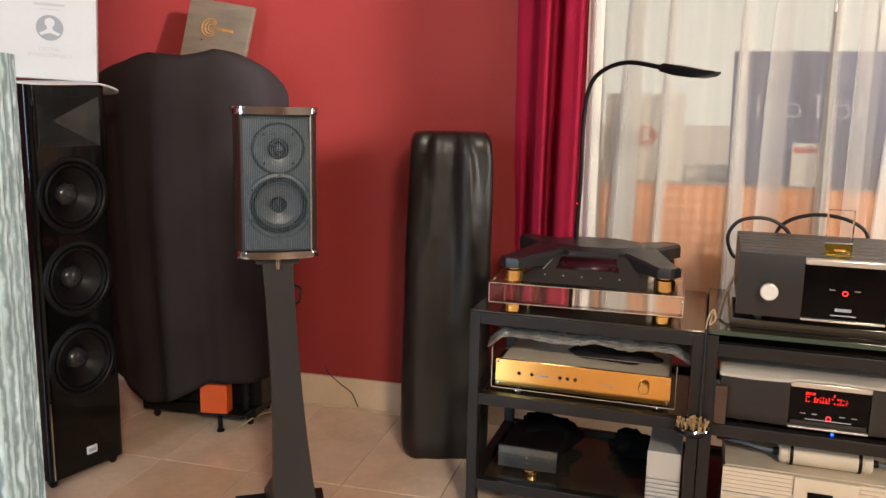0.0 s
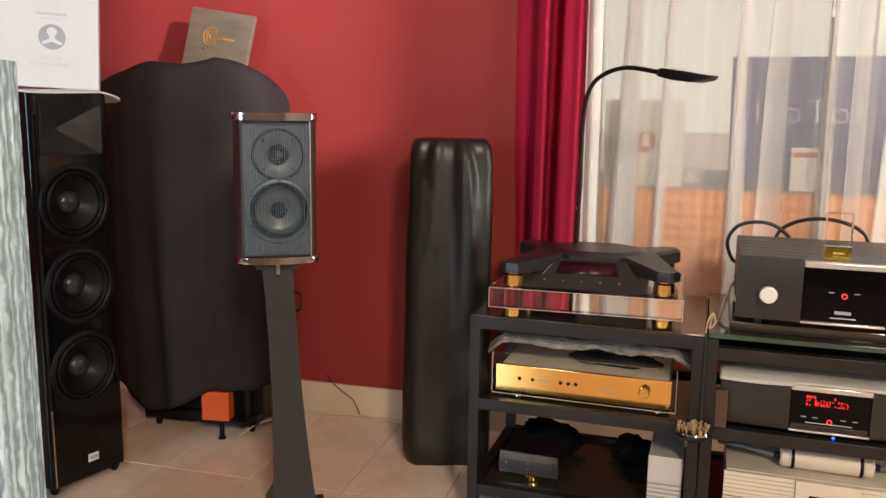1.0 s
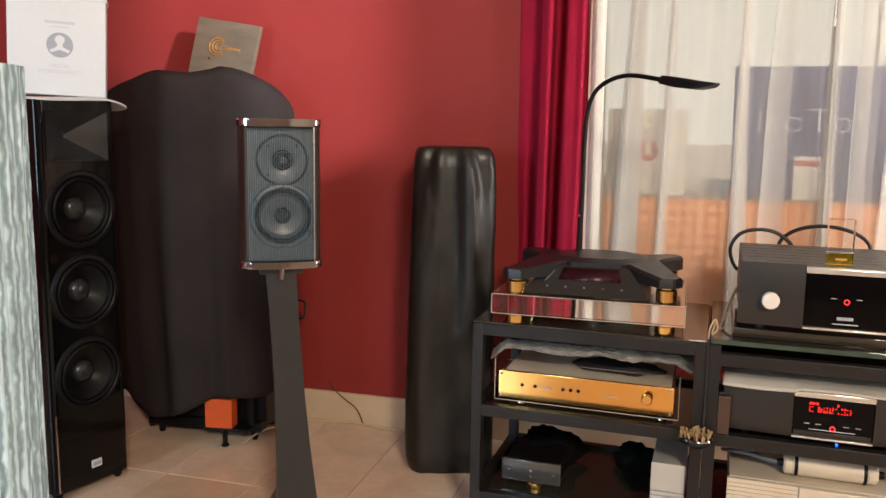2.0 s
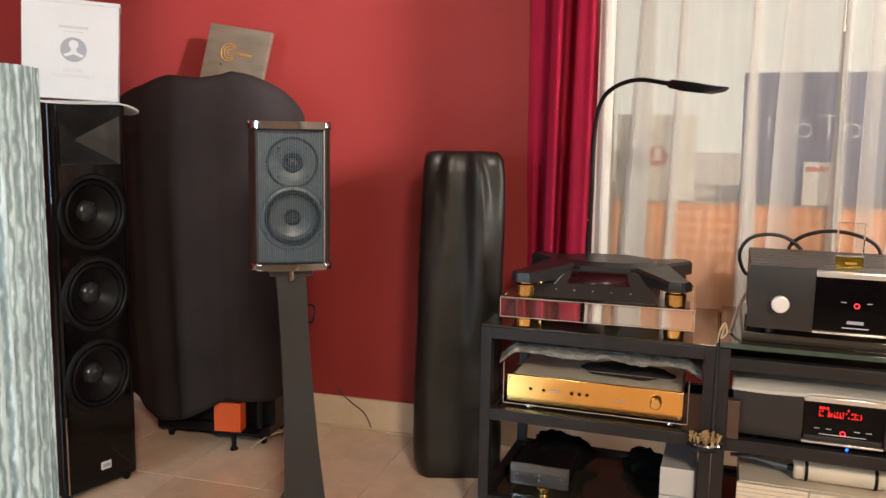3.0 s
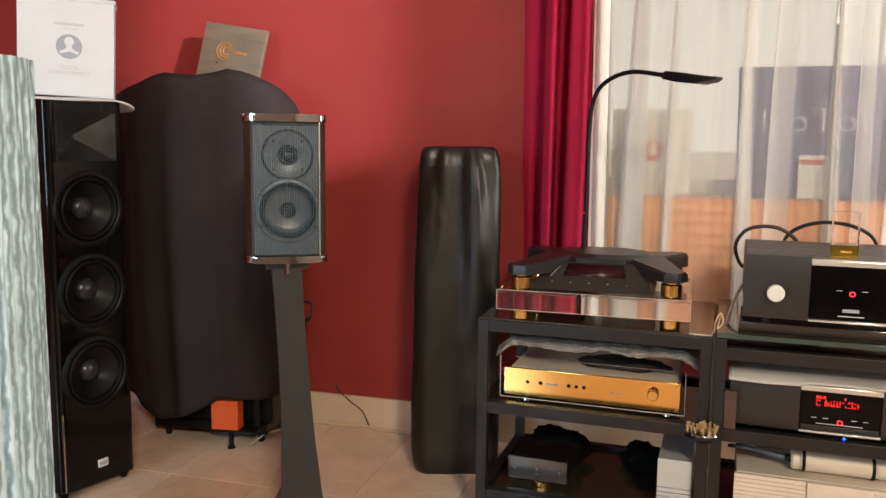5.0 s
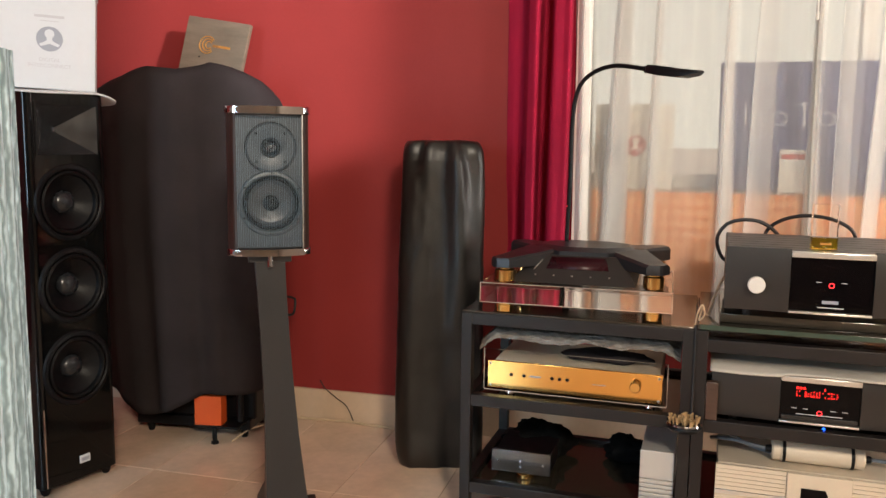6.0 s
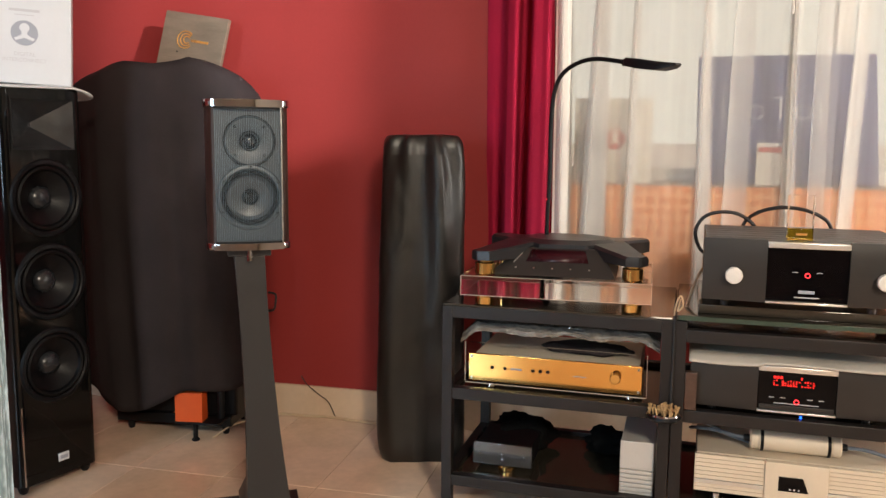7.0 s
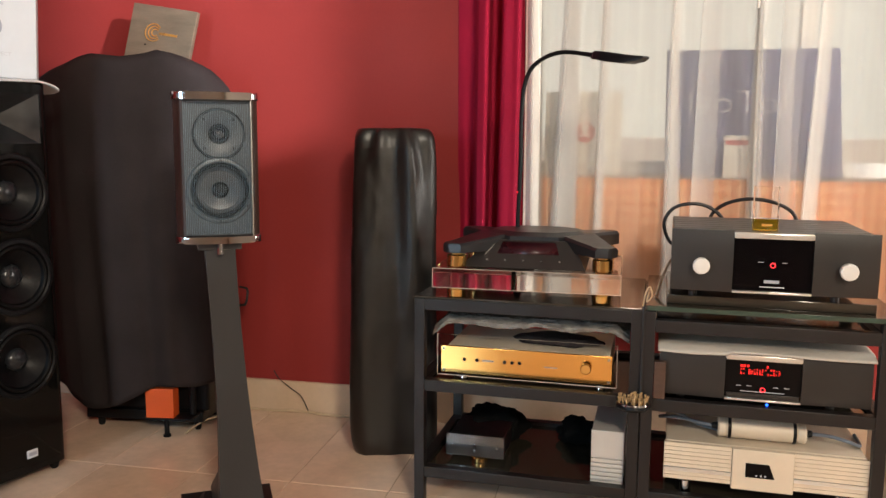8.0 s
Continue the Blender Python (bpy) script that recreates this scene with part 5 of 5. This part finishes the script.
def foam_sheet():
    def f(a, b):
        u = 0.632 + 0.492 * a
        v = 0.006 + 0.36 * b
        z = 0.4885 + 0.004 * wob(u * 7, v * 7, 8) + 0.006 * math.sin(b * 3)
        if b < 0.08:
            z -= 0.012 * (1 - b / 0.08) * (0.55 + 0.45 * (a < 0.33) + 0.2 * math.sin(a * 9))
        return Vector((u, v, z + 0.006))
    ob = part("foam_sheet", sheet(bmesh.new(), f, 70, 40), FOAM, sharp=80)
    ob.matrix_world = RACK
    thicken(ob, 0.004)
    tagged(ob, "white foam packing sheet lying over the player", "packaging")


foam_sheet()


def champagne_amp():
    ob = thing("champagne_amplifier", "champagne silver amplifier with ribbed front and dark screen", "amplifier", RACK @ pose(0.892, 0.02, 0.150))
    w, h = 0.470, 0.097
    part("chassis", boxed(-w / 2 + 0.008, w / 2 - 0.008, 0.010, 0.35, 0.002, h - 0.004, bevel=0.003), CHAMPAGNE, ob)
    part("top_cover", boxed(-w / 2 + 0.005, w / 2 - 0.005, 0.012, 0.352, h - 0.0035, h, bevel=0.001), CHAMPAGNE, ob)
    c0, c1 = -0.073, 0.069
    mid = part("centre_panel", boxed(c0, c1, -0.010, 0.010, -0.006, h, bevel=0.002), CHAMPAGNE, ob)
    part("screen", prism(bmesh.new(), [(-0.042, 0.028), (0.026, 0.028), (0.012, 0.064), (-0.042, 0.064)], 0, 0.001), DISPLAY, mid, "dark angled screen").matrix_local = pose(0, -0.0101, 0) @ FRONT
    for x in (-0.016, -0.006, 0.004):
        part("screen_dot", rod(0.0022, 0.001, 0.0018, 0.0003, 10, pose(x, -0.0101, 0.034) @ FRONT), PRINT_WHITE, mid)
    for a, b in ((-w / 2, c0 - 0.001), (c1 + 0.001, w / 2)):
        for k in range(9):
            z = 0.002 + k * 0.0105
            hgt = 0.0096
            part("rib", boxed(a, b, -0.003 if k not in (2,) else -0.006, 0.0095, z, z + hgt, bevel=0.0006), SILVER if k == 2 else CHAMPAGNE, ob)
    for x, y in ((-0.18, 0.03), (0.18, 0.03), (-0.18, 0.31), (0.18, 0.31)):
        part("foot", lathe(bmesh.new(), [(0, -0.0455), (0.012, -0.0455), (0.015, -0.04), (0.013, -0.01), (0.018, 0.0025), (0, 0.0025)], 20, pose(x, y, 0)), CHROME, ob)


champagne_amp()


def cable_filter():
    ob = thing("cable_filter", "silver cylindrical cable filter lying on champagne amplifier", "cable filter", RACK @ pose(0.890, 0.085, 0.2765, 0, 90, 0))
    part("barrel", lathe(bmesh.new(), [(0, -0.084), (0.024, -0.084), (0.0265, -0.08), (0.0265, 0.08), (0.024, 0.084), (0, 0.084)], 40), CHAMPAGNE, ob)
    for s in (-1, 1):
        part("rubber_ring", lathe(bmesh.new(), [(0.0266, s * 0.072), (0.0285, s * 0.073), (0.0285, s * 0.079), (0.0266, s * 0.080)], 40), RUBBER, ob)
        part("end_cap", lathe(bmesh.new(), [(0.0, s * 0.0845), (0.0245, s * 0.0845), (0.0255, s * 0.088), (0.0255, s * 0.1), (0.022, s * 0.104), (0.007, s * 0.104), (0, s * 0.104)], 40), CHAMPAGNE, ob)
        part("cable_gland", lathe(bmesh.new(), [(0.010, s * 0.104), (0.008, s * 0.118), (0.0, s * 0.118)], 20), BLACK_PLASTIC, ob)


cable_filter()


def rack_cable(pts, r, mat, label):
    ob = part("cable", tube(bmesh.new(), smooth_line(pts, 8), r, 8), mat)
    ob.matrix_world = RACK
    tagged(ob, label, "cable")


rack_cable([(0.772, 0.085, 0.2765), (0.74, 0.082, 0.282), (0.70, 0.085, 0.288), (0.66, 0.10, 0.284), (0.645, 0.16, 0.262)], 0.0045, CABLE_GREY, "grey-blue cable leaving the filter")
rack_cable([(0.80, 0.12, 0.251), (0.74, 0.13, 0.262), (0.70, 0.12, 0.285), (0.655, 0.12, 0.30), (0.645, 0.2, 0.30)], 0.004, CABLE_GREY, "thin grey cable lying behind the filter")
rack_cable([(1.008, 0.085, 0.2765), (1.05, 0.08, 0.276), (1.09, 0.075, 0.268), (1.118, 0.09, 0.256), (1.125, 0.18, 0.2515)], 0.0045, CABLE_GREY, "grey-blue cable leaving the filter")
# two black power leads behind the amplifier
rack_cable([(0.69, 0.40, 0.70), (0.655, 0.43, 0.70), (0.636, 0.42, 0.755), (0.66, 0.415, 0.80), (0.71, 0.41, 0.815), (0.76, 0.41, 0.805), (0.80, 0.42, 0.765), (0.80, 0.44, 0.70)], 0.0052, CABLE_BLACK, "stiff black cable looping up behind amplifier")
rack_cable([(0.76, 0.42, 0.72), (0.765, 0.43, 0.78), (0.80, 0.42, 0.815), (0.86, 0.41, 0.832), (0.93, 0.41, 0.824), (0.985, 0.42, 0.79), (1.0, 0.43, 0.72)], 0.0052, CABLE_BLACK, "stiff black cable looping up behind amplifier")
rack_cable([(0.62, 0.10, 0.5965), (0.635, 0.2, 0.63), (0.655, 0.30, 0.66), (0.68, 0.40, 0.675)], 0.004, CABLE_BEIGE, "pale cable running behind amplifier")

award = thing("acrylic_award", "clear acrylic block with yellow base on amplifier", "ornament", RACK @ pose(0.866, 0.045, 0.7826, 0, 0, 4))
part("yellow_base", boxed(-0.028, 0.028, -0.010, 0.010, 0, 0.028, bevel=0.001), YELLOW_RESIN, award, "translucent yellow block")
part("clear_block", boxed(-0.028, 0.028, -0.010, 0.010, 0.0284, 0.105, bevel=0.001), CLEAR_THIN, award).visible_shadow = False
part("print_bar", boxed(-0.010, 0.014, -0.0112, -0.0102, 0.011, 0.016), PRINT_GOLD, award)

# plug cluster hung between the racks
plug = thing("hanging_plug", "cluster of brass pins on a dark plug hanging by cable", "plug", RACK @ pose(0.578, -0.035, 0.352))
part("plug_body", lathe(bmesh.new(), [(0, -0.012), (0.034, -0.012), (0.042, -0.004), (0.040, 0.003), (0, 0.004)], 28), BLACK_PLASTIC, plug)
part("plug_rim", lathe(bmesh.new(), [(0.038, 0.0025), (0.043, 0.004), (0.041, 0.008), (0.037, 0.005)], 28), CHROME, plug)
rnd = random.Random(7)
for k in range(46):
    a, r = rnd.random() * 6.283, 0.036 * math.sqrt(rnd.random())
    hh = 0.008 + 0.012 * rnd.random()
    part("pin", lathe(bmesh.new(), [(0.0022, 0.003), (0.0022, hh), (0.0034, hh + 0.001), (0.003, hh + 0.004), (0, hh + 0.005)], 8,
                      pose(r * math.cos(a), r * math.sin(a), 0, rnd.uniform(-14, 14), rnd.uniform(-14, 14), 0)), PINS, plug)
part("cable", tube(bmesh.new(), smooth_line([(0.016, 0.025, 0.0), (0.0162, 0.030, 0.10), (0.016, 0.031, 0.20), (0.016, 0.034, 0.2385)], 6), 0.0035, 8), CABLE_BLACK, plug)
rack_cable([(0.592, 0.02, 0.587), (0.596, 0.005, 0.62), (0.606, 0.0, 0.640), (0.612, 0.01, 0.615), (0.600, 0.015, 0.6), (0.606, 0.02, 0.63)], 0.0022, CABLE_BEIGE, "thin twisted wire tie at rack top")


block = tagged(part("wooden_block", boxed(0.0, 0.028, 0, 0.022, 0, 0.094, bevel=0.002), BROWN_WOOD), "small brown wooden block standing before the player", "wood block")
block.matrix_world = RACK @ pose(0.6245, 0.002, 0.3585)
side_box = thing("grey_carton", "pale grey carton on the floor beside rack", "box", RACK @ pose(1.30, 0.22, 0, 0, 0, 12))
part("carton_body", boxed(-0.10, 0.10, -0.10, 0.10, 0, 0.28, bevel=0.004), CARD_CREAM, side_box)
part("carton_lid", boxed(-0.103, 0.103, -0.103, 0.103, 0.281, 0.31, bevel=0.003), CARD_WHITE, side_box)

# ---- floor tiles ----


def floor_tiles():
    w, d, gap = 0.30, 0.60, 0.003
    bm = boxed(-(w - gap) / 2, (w - gap) / 2, -(d - gap) / 2, (d - gap) / 2, -0.02, 0.0, bevel=0.0008, seg=1)
    first = part("tile", bm, TILE, floor_ob)
    made = None
    for i in range(20):
        for j in range(8):
            made = first if made is None else new("tile", first.data)
            made.parent = floor_ob
            made.location = (ROOM_W - 0.075 + w * i, -d / 2 - d * j, 0.0)


floor_tiles()
